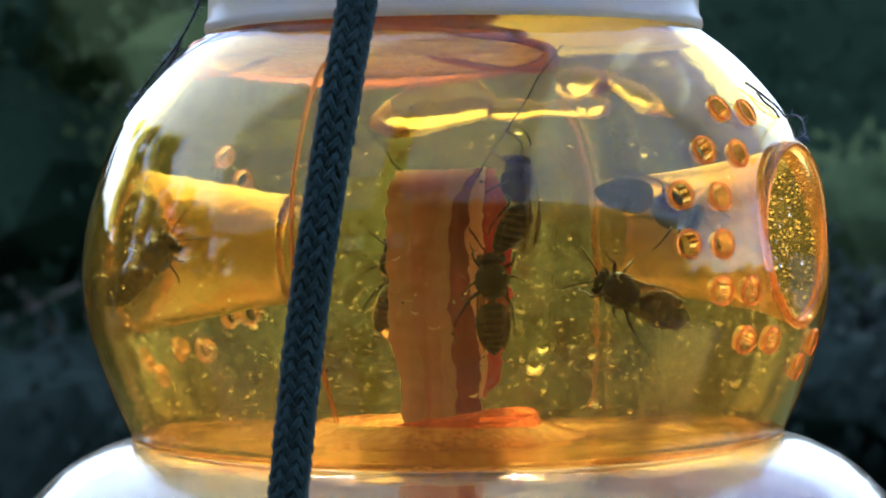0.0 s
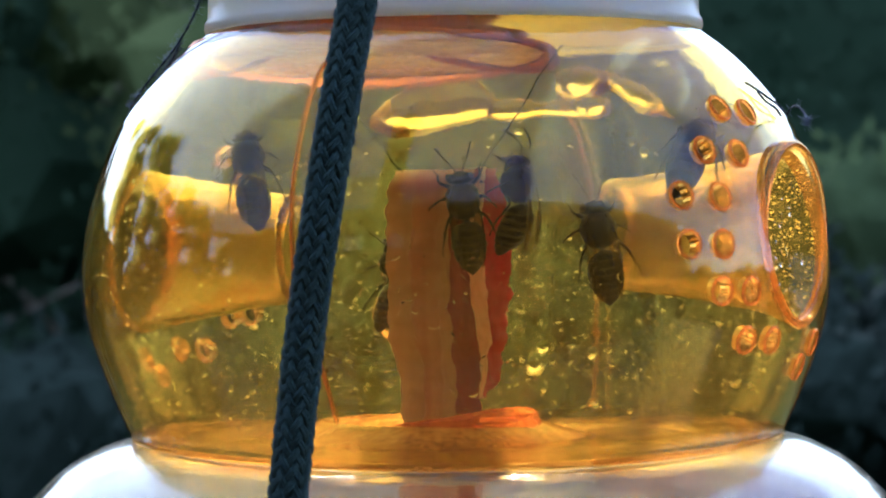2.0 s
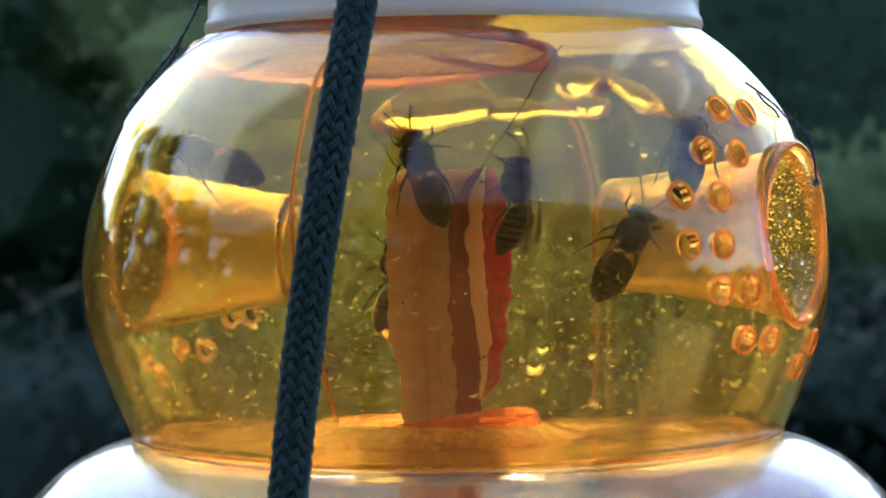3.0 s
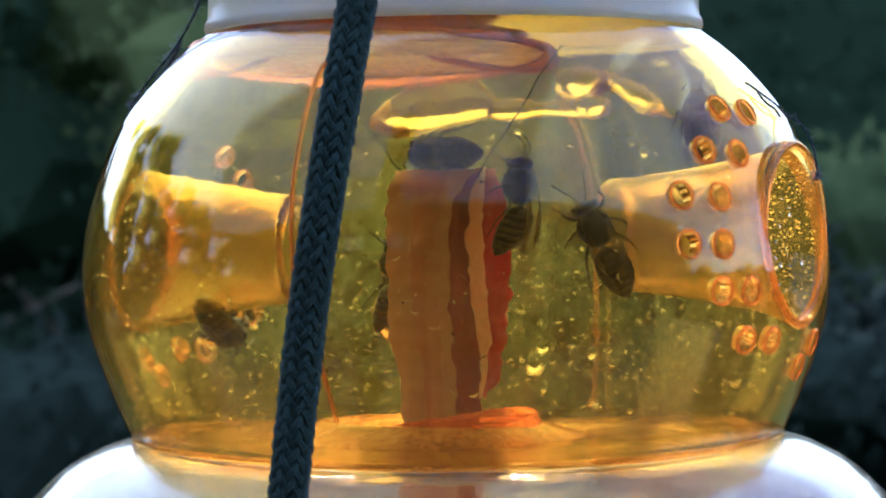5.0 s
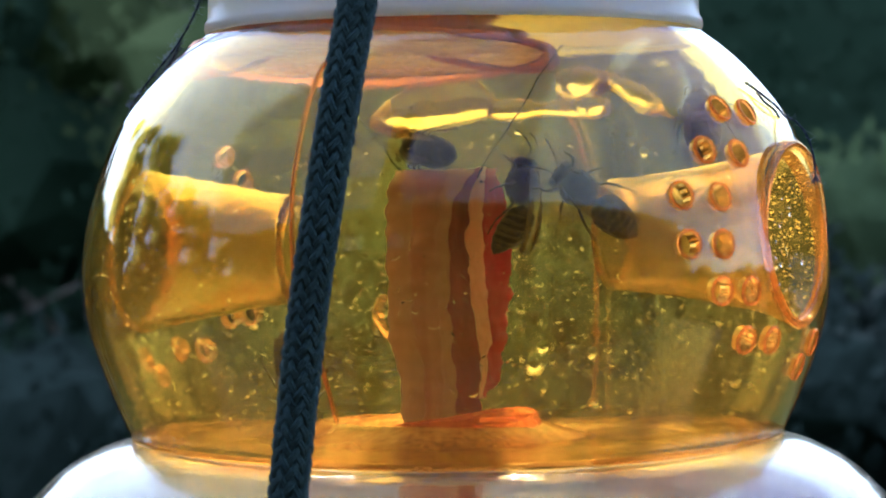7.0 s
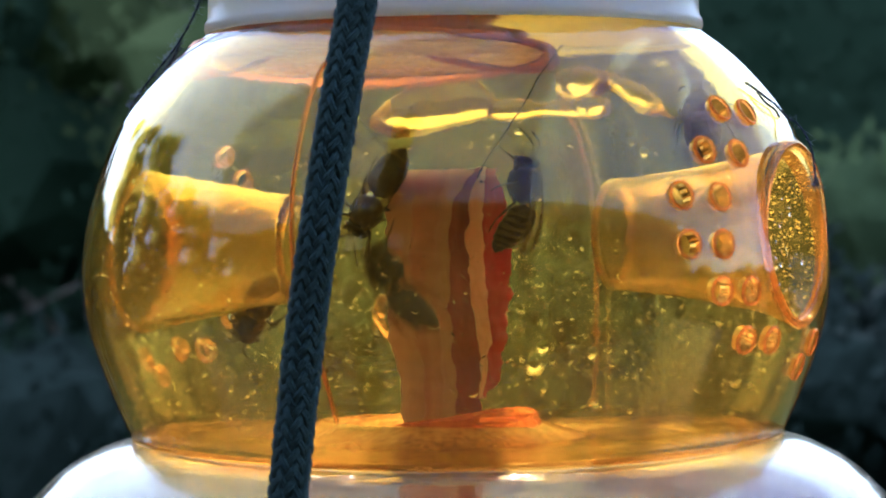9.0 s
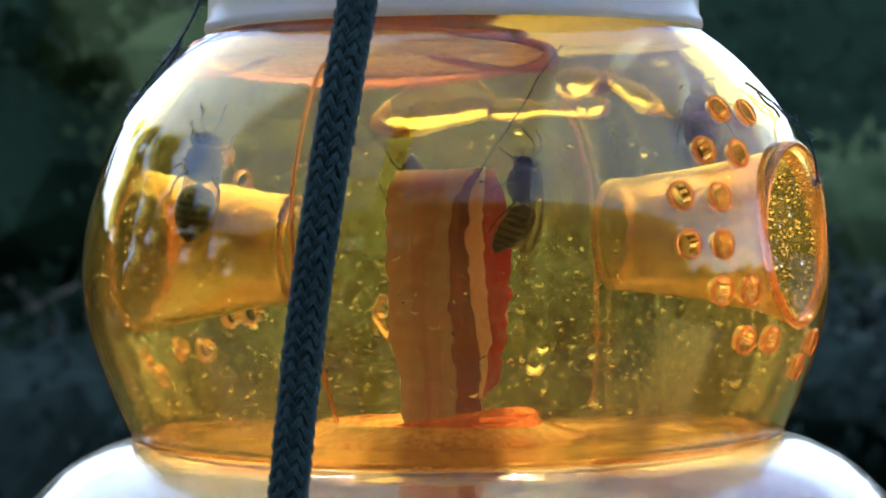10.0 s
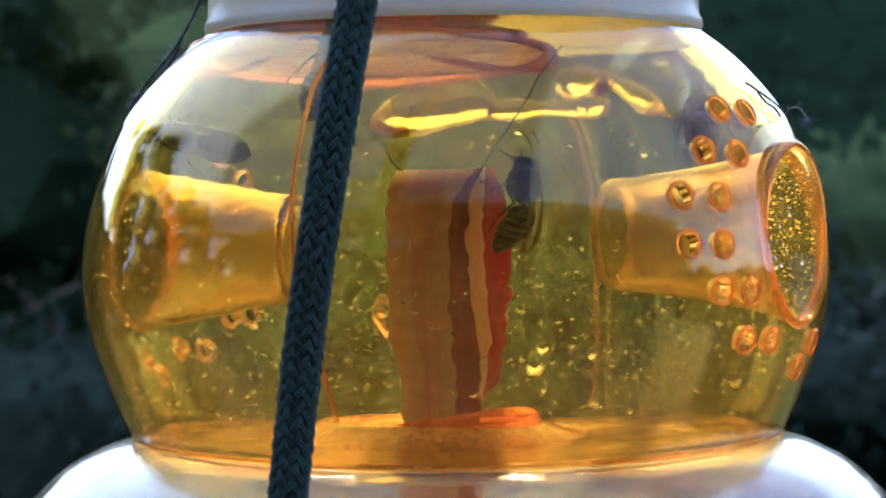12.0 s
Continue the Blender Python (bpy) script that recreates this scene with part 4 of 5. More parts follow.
def wasp(label):
    w = empty("wasp", Matrix(), label, "wasp", "wasps in the trap")
    mm = 0.001
    rnd = random.Random(12)
    # head: broad and flat, with kidney-shaped eyes, a pale face and jaws
    bm = bmesh.new()
    ball(bm, Vector((6.55, 0, -0.1)) * mm, (1.0 * mm, 1.95 * mm, 1.75 * mm), 20, 14)
    for v in bm.verts:
        if v.co.x < 6.4 * mm:
            v.co.x += 0.35 * (6.4 * mm - v.co.x)
    spots = [(v.co.copy(), v.normal.copy()) for v in bm.verts if rnd.random() < 0.8]
    head = part("head", bm, CHITIN, w)
    for s in (1, -1):
        bm = bmesh.new()
        ball(bm, Vector((6.85, 1.5 * s, 0.2)) * mm, (0.62 * mm, 0.5 * mm, 1.15 * mm), 12, 8, pose(0, 0, 0, 8 * s, 0, 0))
        part("eye", bm, EYE_MAT, head)
        line = catmull([Vector(p) * mm for p in ((7.4, 0.4 * s, 0.4), (8.1, 0.75 * s, 1.15), (8.9, 1.15 * s, 1.35), (10.2, 1.75 * s, 0.7), (11.4, 2.3 * s, -0.4))], 6)
        part("antenna", tube(line, 0.115 * mm, 7, taper=lambda t: 0.85 + 0.35 * t), CHITIN_BROWN, head)
        bm = bmesh.new()
        ball(bm, Vector((7.15, 0.45 * s, -1.75)) * mm, (0.35 * mm, 0.5 * mm, 0.35 * mm), 10, 6, pose(0, 0, 0, 0, 20, -20 * s))
        part("jaw", bm, CHITIN_YELLOW, head)
    bm = bmesh.new()
    ball(bm, Vector((7.25, 0, -0.75)) * mm, (0.42 * mm, 0.8 * mm, 0.7 * mm), 12, 8)
    part("face_plate", bm, CHITIN_YELLOW, head)
    # thorax: a blocky hump, higher than it is long at the front
    prof = [(0, 6.0), (0.9, 5.95), (1.75, 5.55), (2.2, 4.8), (2.38, 3.9), (2.3, 3.0), (1.95, 2.1), (1.3, 1.45), (0.55, 1.15), (0.0, 1.1)]
    prof = [(max(p.x, 0), p.y) for p in catmull([(r, z, 0) for r, z in prof], 3)]
    turn = Matrix.Rotation(radians(90), 4, "Y")
    bm = lathe([(r * mm, z * mm) for r, z in prof], 22, closed=False, m=turn)
    for v in bm.verts:
        v.co *= 1 + 0.035 * noise.noise(v.co * 900)
        v.co.z = v.co.z * 1.06 - 0.1 * mm
    bm.normal_update()
    spots += [(v.co.copy(), v.normal.copy()) for v in bm.verts if rnd.random() < 0.85]
    thorax = part("thorax", bm, CHITIN, w)
    bm = bmesh.new()
    hairs(bm, spots, rnd, 0.55 * mm, mm)
    fur = part("hair", bm, HAIR, thorax, "short brown hair")
    fur["kind"] = "stuff"
    for s in (1, -1):
        bm = bmesh.new()
        ball(bm, Vector((5.2, 1.45 * s, 1.45)) * mm, (0.75 * mm, 0.24 * mm, 0.28 * mm), 10, 6, pose(0, 0, 0, 0, 10, -18 * s))
        part("shoulder_mark", bm, CHITIN_YELLOW, w)
        bm = bmesh.new()
        ball(bm, Vector((4.5, 1.85 * s, 1.35)) * mm, (0.42 * mm, 0.3 * mm, 0.3 * mm), 8, 6)
        part("wing_root", bm, CHITIN_BROWN, w)
    # abdomen: cut off square in front, six plates that overlap, each a little smaller than the one before
    prof = [(0.24, 1.2), (0.3, 0.95), (0.75, 0.72), (1.55, 0.35), (2.1, -0.35), (2.35, -1.3), (2.42, -2.3), (2.3, -3.4), (1.95, -4.5), (1.35, -5.5), (0.55, -6.35), (0.0, -6.7)]
    prof = [(max(p.x, 0), p.y) for p in catmull([(r, z, 0) for r, z in prof], 4)]
    steps_at = (-0.75, -1.85, -2.95, -3.95, -4.9)

    def girth(z):
        for (r0, z0), (r1, z1) in zip(prof, prof[1:]):
            if z1 <= z <= z0:
                return r0 + (r1 - r0) * (z0 - z) / max(z0 - z1, 1e-6)
        return 0.0

    bend = lambda p: Vector((p.x, p.y, p.z * 0.94 - 0.045 * mm * ((p.x / mm - 1.0) ** 2)))
    bm = lathe([(r * mm * (1 - 0.05 * max([0.0] + [1 - abs(z - q + 0.12) / 0.12 for q in steps_at])), z * mm) for r, z in prof], 22, closed=False, m=turn)
    for v in bm.verts:
        v.co = bend(v.co)
    ab = part("abdomen", bm, CHITIN_BROWN, w)
    for n_, zc in enumerate((-0.42, -1.5, -2.58, -3.6, -4.52, -5.35)):
        rows = []
        wide_band = (0.30, 0.44, 0.46, 0.44, 0.40, 0.36)[n_]
        bm = bmesh.new()
        for j, f in enumerate((0.0, 0.1, 0.4, 0.7, 1.0, 1.04)):
            ring = []
            for q in range(28):
                an = 2 * math.pi * q / 28
                # the front edge dips in at the ridge of the back and beside it
                dip = 0.55 * max(0.0, math.cos(an)) ** 10 + 0.4 * max(0.0, math.cos(an - 0.95)) ** 14 + 0.4 * max(0.0, math.cos(an + 0.95)) ** 14
                z = zc - 0.22 + wide_band * (1 - dip) * (1 - min(f, 1.0)) * 1.4
                r = girth(z) + (0.045 if 0 < j < 5 else -0.01)
                ring.append(bm.verts.new(bend(turn @ Vector((-r * math.cos(an), r * math.sin(an), z)) * mm)))
            rows.append(ring)
        for a, b in zip(rows, rows[1:]):
            for q in range(28):
                j = (q + 1) % 28
                bm.faces.new((a[q], a[j], b[j], b[q]))
        bmesh.ops.recalc_face_normals(bm, faces=bm.faces)
        part("stripe", bm, CHITIN_YELLOW, ab, "dull yellow band with a notched edge")
    # wings: folded lengthwise over the flanks, with a stiff front vein
    for s in (1, -1):
        bm = bmesh.new()
        line = catmull([(4.5, 1.5, 1.6), (2.6, 2.0, 1.8), (0.2, 2.2, 1.95), (-2.6, 2.15, 1.9), (-5.0, 1.75, 1.2), (-5.9, 1.4, 0.8), (-5.2, 1.15, 1.4), (-2.4, 1.05, 2.2), (0.6, 1.0, 2.3), (3.2, 1.05, 2.1)], 2)
        top = [bm.verts.new(Vector((p.x, p.y * s, p.z)) * mm) for p in line]
        low_ = [bm.verts.new(Vector((p.x, p.y * s, p.z - 0.05)) * mm) for p in line]
        bm.faces.new(top)
        bm.faces.new(list(reversed(low_)))
        for i in range(len(line)):
            j = (i + 1) % len(line)
            bm.faces.new((top[i], low_[i], low_[j], top[j]))
        bmesh.ops.recalc_face_normals(bm, faces=bm.faces)
        wing = part("wing", bm, WING, w, smooth=False)
        line = catmull([Vector((x, y * s, z)) * mm for x, y, z in ((4.5, 1.5, 1.62), (2.6, 2.0, 1.82), (0.2, 2.2, 1.97), (-2.6, 2.15, 1.92), (-5.0, 1.75, 1.22))], 4)
        part("vein", tube(line, 0.11 * mm, 6, taper=lambda t: 1 - 0.6 * t), CHITIN_BROWN, wing)
    # legs: thigh, shin and a thin jointed foot
    for s in (1, -1):
        for x0, x1, x2, x3, y3 in ((5.2, 6.4, 7.6, 8.6, 3.4), (4.0, 3.9, 3.2, 2.4, 4.6), (2.7, 1.0, -1.2, -3.4, 4.3)):
            knee = Vector((x1, 2.7 * s, -0.2))
            ankle = Vector((x2, y3 * 0.85 * s, -1.9))
            pts = [Vector((x0, 0.9 * s, -1.3)), Vector(((x0 + x1) / 2, 1.9 * s, -0.9)), knee, knee.lerp(ankle, 0.5) + Vector((0, 0.12 * s, 0.05)), ankle,
                   Vector(((x2 + x3) / 2, y3 * 0.95 * s, -2.5)), Vector((x3, y3 * s, -2.95))]
            line = catmull([p * mm for p in pts], 4)
            thick = lambda t: 0.9 + 0.35 * math.sin(math.pi * t * 3) if t < 0.33 else (0.85 - 0.25 * (t - 0.33) / 0.33 if t < 0.66 else 0.5 - 0.35 * (t - 0.66))
            part("leg", tube(line, 0.23 * mm, 7, taper=thick), CHITIN_BROWN, w)
    return w


def wasp_pose(x, y, back, heading, roll=0.0, pitch=0.0):
    """heading: degrees in the upright plane, 0 to the right, 90 up. roll 0: its back faces the lens; 180: its belly does."""
    h, r, p = radians(heading), radians(roll), radians(pitch)
    fwd = Vector((math.cos(h) * math.cos(p), math.sin(p), math.sin(h) * math.cos(p)))
    side0 = Vector((-math.sin(h), 0, math.cos(h)))
    up0 = side0.cross(fwd).normalized() * 1.0
    if up0.y > 0:
        up0 = -up0
    up = (up0 * math.cos(r) + up0.cross(fwd) * math.sin(r)).normalized()
    left = up.cross(fwd)
    m = Matrix((fwd, left, up)).transposed().to_4x4()
    return Matrix.Translation(at(x, y, back)) @ m


WASP_A = wasp("dark wasp clinging to the side of the bacon")
WASP_B = copy_thing(WASP_A, Matrix())
WASP_C = copy_thing(WASP_A, Matrix())
WASP_D = copy_thing(WASP_A, Matrix())
WASP_E = copy_thing(WASP_A, Matrix())
WASP_G = copy_thing(WASP_A, Matrix())
for o in WASP_A.children:
    if o.name.startswith("abdomen"):
        o.rotation_euler = (0, radians(-11), 0)
tagged(WASP_B, "dark wasp half hidden behind the bacon")
tagged(WASP_C, "dark wasp that crawls and flies about the trap")
tagged(WASP_D, "dark wasp crawling behind the round vents")
tagged(WASP_E, "dark wasp crawling about an entrance funnel")
tagged(WASP_G, "dark wasp crawling up the bacon")

# ================= surroundings =================
def ground():
    bm = bmesh.new()
    n = 40
    vs = []
    for j in range(n + 1):
        for i in range(n + 1):
            x = (i / n - 0.5) * 2
            y = (j / n - 0.5) * 2
            x, y = math.copysign(abs(x) ** 3, x) * 400, math.copysign(abs(y) ** 3, y) * 400
            vs.append(bm.verts.new((x, y, 0.03 * noise.noise((x * 0.4, y * 0.4, 0)))))
    for j in range(n):
        for i in range(n):
            a = j * (n + 1) + i
            bm.faces.new((vs[a], vs[a + 1], vs[a + n + 2], vs[a + n + 1]))
    return tagged(link_mesh("ground", bm, GRASS), "green lawn in shade", "lawn", kind="structure")


ground()


def shrub(name, x, y, tall, wide, seed, mat, label, leaves=2600):
    r = random.Random(seed)
    ob = empty(name, Matrix.Translation((x, y, 0)), label, "shrub", "shrubs behind the trap")
    bm = bmesh.new()
    tube(catmull([(0, 0, -0.05), (0.03, 0.02, tall * 0.25), (-0.02, 0, tall * 0.55), (0.02, 0, tall * 0.8)], 4), 0.06, 10, bm, taper=lambda t: 1 - 0.7 * t)
    for k in range(7):
        a = k * 2.4 + r.random()
        z = tall * (0.15 + 0.08 * k)
        tube(catmull([(0, 0, z), (math.cos(a) * wide * 0.3, math.sin(a) * wide * 0.25, z + tall * 0.12), (math.cos(a) * wide * 0.7, math.sin(a) * wide * 0.6, z + tall * 0.22)], 3), 0.022, 6, bm, taper=lambda t: 1 - 0.7 * t)
    part("trunk", bm, BARK, ob)
    verts, faces = [], []
    lobes = [(r.gauss(0, 0.45) * wide, r.gauss(0, 0.3) * wide, r.uniform(0.12, 0.9) * tall, r.uniform(0.28, 0.5) * wide) for _ in range(16)]
    hv, hf = [], []
    bm = bmesh.new()
    bmesh.ops.create_icosphere(bm, subdivisions=2, radius=1.0)
    unit = [v.co.copy() for v in bm.verts]
    tri = [[v.index for v in f.verts] for f in bm.faces]
    bm.free()
    for cx, cy, cz, rad in lobes:
        b0 = len(hv)
        for v in unit:
            k = rad * (0.66 + 0.26 * noise.noise(v * 2.2 + Vector((cx, cy, cz)) * 3))
            hv.append((cx + v.x * k, cy + v.y * k, max(0.03, cz + v.z * k)))
        hf += [[b0 + q for q in f] for f in tri]
    me = bpy.data.meshes.new("inner_foliage")
    me.from_pydata(hv, [], hf)
    me.materials.append(mat)
    heart = new("inner_foliage", me)
    heart.parent = ob
    heart["kind"] = "stuff"
    for i in range(leaves):
        cx, cy, cz, rad = r.choice(lobes)
        d = Vector((r.gauss(0, 1), r.gauss(0, 1), r.gauss(0, 1))).normalized() * rad * r.uniform(0.55, 1.05)
        p = Vector((cx, cy, max(0.05, cz))) + d
        p.z = max(0.04, p.z)
        q = Euler((r.uniform(0, 6.3), r.uniform(0, 6.3), r.uniform(0, 6.3))).to_matrix()
        s = r.uniform(0.022, 0.045)
        b0 = len(verts)
        for v in ((-1, 0, 0), (0, -0.5, 0.12), (1, 0, 0), (0, 0.5, 0.12)):
            verts.append(tuple(p + q @ (Vector(v) * s)))
        faces += [(b0, b0 + 1, b0 + 2), (b0, b0 + 2, b0 + 3)]
    me = bpy.data.meshes.new("crown")
    me.from_pydata(verts, [], faces)
    me.materials.append(mat)
    crown = new("crown", me)
    crown.parent = ob
    crown["kind"] = "stuff"
    return ob


rs = random.Random(21)
for i in range(9):
    x = -5.0 + i * 1.2 + rs.uniform(-0.2, 0.2)
    if abs(x - 1.0) > 0.5:
        shrub("shrub", x * 1.8, 13.0 + rs.uniform(-0.8, 0.8), 3.7 + rs.uniform(-0.2, 0.3), 1.7, 40 + i, LEAF_SHADED if x < -0.6 else LEAF,
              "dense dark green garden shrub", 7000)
shrub("shrub", -1.75, 14.4, 3.9, 1.5, 61, LEAF_SHADED, "dense dark green garden shrub", 4000)
shrub("shrub", 2.15, 13.7, 2.08, 1.15, 64, LEAF_LIGHT, "lighter green garden shrub", 6000)
# shrubs added for unidentified blackish areas low in the background
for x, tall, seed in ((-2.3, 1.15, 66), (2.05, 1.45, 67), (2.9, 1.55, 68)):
    shrub("shrub", x, 11.2, tall, 1.2, seed, LEAF_DARK, "low blackish shrub added before the hedge", 6000)
# taller trees close by on one side of the terrace, lower shrubs on the other
for i in range(8):
    shrub("tree", -5.2 + rs.uniform(-0.3, 0.3), -1.6 + i * 0.95, 3.3 + 0.2 * i + rs.uniform(-0.15, 0.2), 0.95, 80 + i, LEAF, "unseen dark green garden tree beside the terrace", 5000)
for x, y, tall in ((-6.3, 1.0, 4.3), (-6.3, 2.6, 5.0), (-6.2, 4.2, 5.2), (-6.2, 5.6, 4.3), (-5.1, 6.6, 2.8), (-4.0, 7.0, 2.6), (-2.9, 7.3, 2.5)):
    shrub("tree", x, y, tall, 0.95, int(70 - x * 3 + y), LEAF, "unseen dark green garden tree beside the terrace", 5000)
for i in range(6):
    shrub("shrub", 6.0 + rs.uniform(-0.3, 0.3), -2.2 + i * 1.2, 1.75 + rs.uniform(-0.15, 0.15), 0.9, 95 + i, LEAF, "dark green shrub beside the terrace", 3500)


# trees added out of view to keep low sky off the globe
for x, y, tall in ((6.8, 3.4, 3.8), (6.4, 4.8, 4.0), (5.6, 6.2, 3.8)):
    shrub("tree", x, y, tall, 0.95, int(60 + x * 3 + y), LEAF, "unseen dark green garden tree beside the terrace", 5000)


def hedge():
    """A long clipped hedge: a solid twiggy heart with leaves all over it."""
    r = random.Random(77)
    ob = empty("hedge", Matrix.Translation((0, 17.0, 0)), "long green hedge behind the shrubs, coloured as if in shade", "hedge")
    bm = bmesh.new()
    box(bm, (-24, -0.45, -0.05), (24, 0.45, 3.7))
    bmesh.ops.subdivide_edges(bm, edges=bm.edges[:], cuts=9, use_grid_fill=True)
    for v in bm.verts:
        v.co += Vector((0, 0.25 * noise.noise(v.co * 0.9), 0.12 * noise.noise(v.co * 1.3 + Vector((9, 0, 0)))))
    part("heart", bm, LEAF_SHADED, ob)
    verts, faces = [], []
    for i in range(16000):
        x = r.uniform(-7, 7)
        if r.random() < 0.75:
            p = Vector((x, -0.5 + r.gauss(0, 0.09), r.uniform(0, 3.75)))
        else:
            p = Vector((x, r.uniform(-0.5, 0.5), 3.75 + r.gauss(0, 0.07)))
        p.y += 0.25 * noise.noise(Vector((x, -0.45, p.z)) * 0.9)
        q = Euler((r.uniform(0, 6.3), r.uniform(0, 6.3), r.uniform(0, 6.3))).to_matrix()
        k = r.uniform(0.035, 0.07)
        b0 = len(verts)
        for v in ((-1, 0, 0), (0, -0.5, 0.12), (1, 0, 0), (0, 0.5, 0.12)):
            verts.append(tuple(p + q @ (Vector(v) * k)))
        faces += [(b0, b0 + 1, b0 + 2), (b0, b0 + 2, b0 + 3)]
    me = bpy.data.meshes.new("foliage")
    me.from_pydata(verts, [], faces)
    me.materials.append(LEAF_SHADED)
    leaves = new("foliage", me)
    leaves.parent = ob
    leaves["kind"] = "stuff"


hedge()


# porch on the house side: corrugated sheet with a scalloped eave, and the house wall behind
ROOF_Z = EYE + 0.95


def porch():
    ob = empty("porch", Matrix.Translation((0, 0, 0)), "porch roof of corrugated sheet with a scalloped eave", "porch", kind="structure")
    lean = Matrix.Translation((0, 0, ROOF_Z)) @ pose(0, 0, 0, -1.5, 0, 12.5)
    for first, last, lift, eave, mat, label in ((0, 360, 0.0, 0.118, ROOF_BOARD, "blue-grey corrugated sheet"), (352, 672, 0.006, -0.09, ROOF_PALE, "paler blue corrugated sheet added to brighten the reflection, lapped over its neighbour")):
        bm = bmesh.new()
        rear_v, eave_v = [], []
        for i in range(first, last + 1):
            x = -4.2 + 8.4 * i / 672
            u = ((x / 0.084) % 1.0) * 2 - 1
            z = lift + 0.012 * math.cos(x * 20 * math.pi / 2)
            rear_v.append(bm.verts.new((x, -1.80, z)))
            eave_v.append(bm.verts.new((x, eave + 0.055 * (1 - u * u) ** 0.5, z)))
        for i in range(len(rear_v) - 1):
            bm.faces.new((rear_v[i], rear_v[i + 1], eave_v[i + 1], eave_v[i]))
        bm.transform(lean)
        part("roof_sheet", bm, mat, ob, label, smooth=False)
    # a rooflight near the wall
    bm = bmesh.new()
    quad = [(-1.12, -1.45), (-0.10, -1.70), (-0.08, -1.32), (-0.82, -1.13)]
    low_v = [bm.verts.new((x, y, ROOF_Z - 0.045)) for x, y in quad]
    top_v = [bm.verts.new((x, y, ROOF_Z - 0.033)) for x, y in quad]
    bm.faces.new(low_v)
    bm.faces.new(top_v[::-1])
    for k in range(4):
        bm.faces.new((low_v[k], top_v[k], top_v[(k + 1) % 4], low_v[(k + 1) % 4]))
    bmesh.ops.recalc_face_normals(bm, faces=bm.faces)
    part("rooflight", bm, OPAL, ob, "white translucent panel", smooth=False)
    for x, y, w in ((-4.0, -0.7, 0.06),):
        bm = bmesh.new()
        box(bm, (x - w, y - w, -0.02), (x + w, y + w, ROOF_Z - 0.02), 0.01)
        part("post", bm, DARK_WOOD, ob, smooth=False)
    return ob


def canopy(house_porch):
    """Milky canopy sheet beyond the eave, with two open slots that let the sky in."""
    slots = [((0.61, 0.78), (0.56, 0.25)), ((0.80, 0.74), (1.09, 0.18))]
    gap = 0.03

    def open_at(x, y):
        for (ax, ay), (bx, by) in slots:
            t = ((x - ax) * (bx - ax) + (y - ay) * (by - ay)) / ((bx - ax) ** 2 + (by - ay) ** 2)
            t = max(0.0, min(1.0, t))
            if math.hypot(x - ax - t * (bx - ax), y - ay - t * (by - ay)) < gap:
                return True
        return False

    step = 0.015
    cols, rows_y = 190, 105
    verts = [(0.16 + i * step, -0.05 + j * step, ROOF_Z + 0.035 + 0.004 * math.cos(i * 0.8)) for j in range(rows_y + 1) for i in range(cols + 1)]
    faces = []
    for j in range(rows_y):
        for i in range(cols):
            if open_at(0.16 + (i + 0.5) * step, (j + 0.5) * step - 0.05):
                continue
            k = j * (cols + 1) + i
            faces.append((k, k + 1, k + cols + 2, k + cols + 1))
    me = bpy.data.meshes.new("canopy")
    me.from_pydata(verts, [], faces)
    me.materials.append(CANOPY)
    sheet = new("canopy_sheet", me)
    sheet.parent = house_porch
    sheet["label"] = "milky lilac plastic sheet beyond the eave"


canopy(porch())


def house_wall():
    bm = bmesh.new()
    y0, y1 = -2.0, -1.78
    box(bm, (-5, y0, -0.1), (5, y1, 3.2))
    wall = tagged(link_mesh("wall_house", bm, DARK_WOOD, smooth=False), "dark timber house wall under the porch", "wall", kind="structure")
    bm = bmesh.new()
    box(bm, (-0.33, 0, -0.095), (0.33, 0.025, 0.095), 0.005)
    board = link_mesh("wall_board", bm, WHITE_PAINT, smooth=False)
    board.matrix_basis = Matrix.Translation((-0.83, -1.779, EYE + 0.42))
    tagged(board, "small white painted board on the house wall", "board")
    return wall


house_wall()


def terrace():
    ob = empty("pavement", Matrix.Translation((0, 0, 0)), "grey paved terrace under the porch", "pavement", kind="structure")
    bm = bmesh.new()
    box(bm, (-4.4, -1.775, -0.05), (4.4, 0.1, 0.035))
    part("bed", bm, PAVING, ob, smooth=False)
    bm = bmesh.new()
    box(bm, (-0.245, -0.245, 0.0), (0.245, 0.245, 0.03), 0.006)
    slab = part("slab", bm, PAVING, ob, smooth=False)
    slab.location = (-4.15, -1.52, 0.036)
    for j in range(3):
        for i in range(17):
            if i or j:
                s = slab.copy()
                scene.collection.objects.link(s)
                s.location = (-4.15 + i * 0.5, -1.52 + j * 0.5, 0.036)


terrace()


# ================= what moves =================
def keyed(thing, rows):
    walk(thing, [(r[0], wasp_pose(*r[1:])) for r in rows])


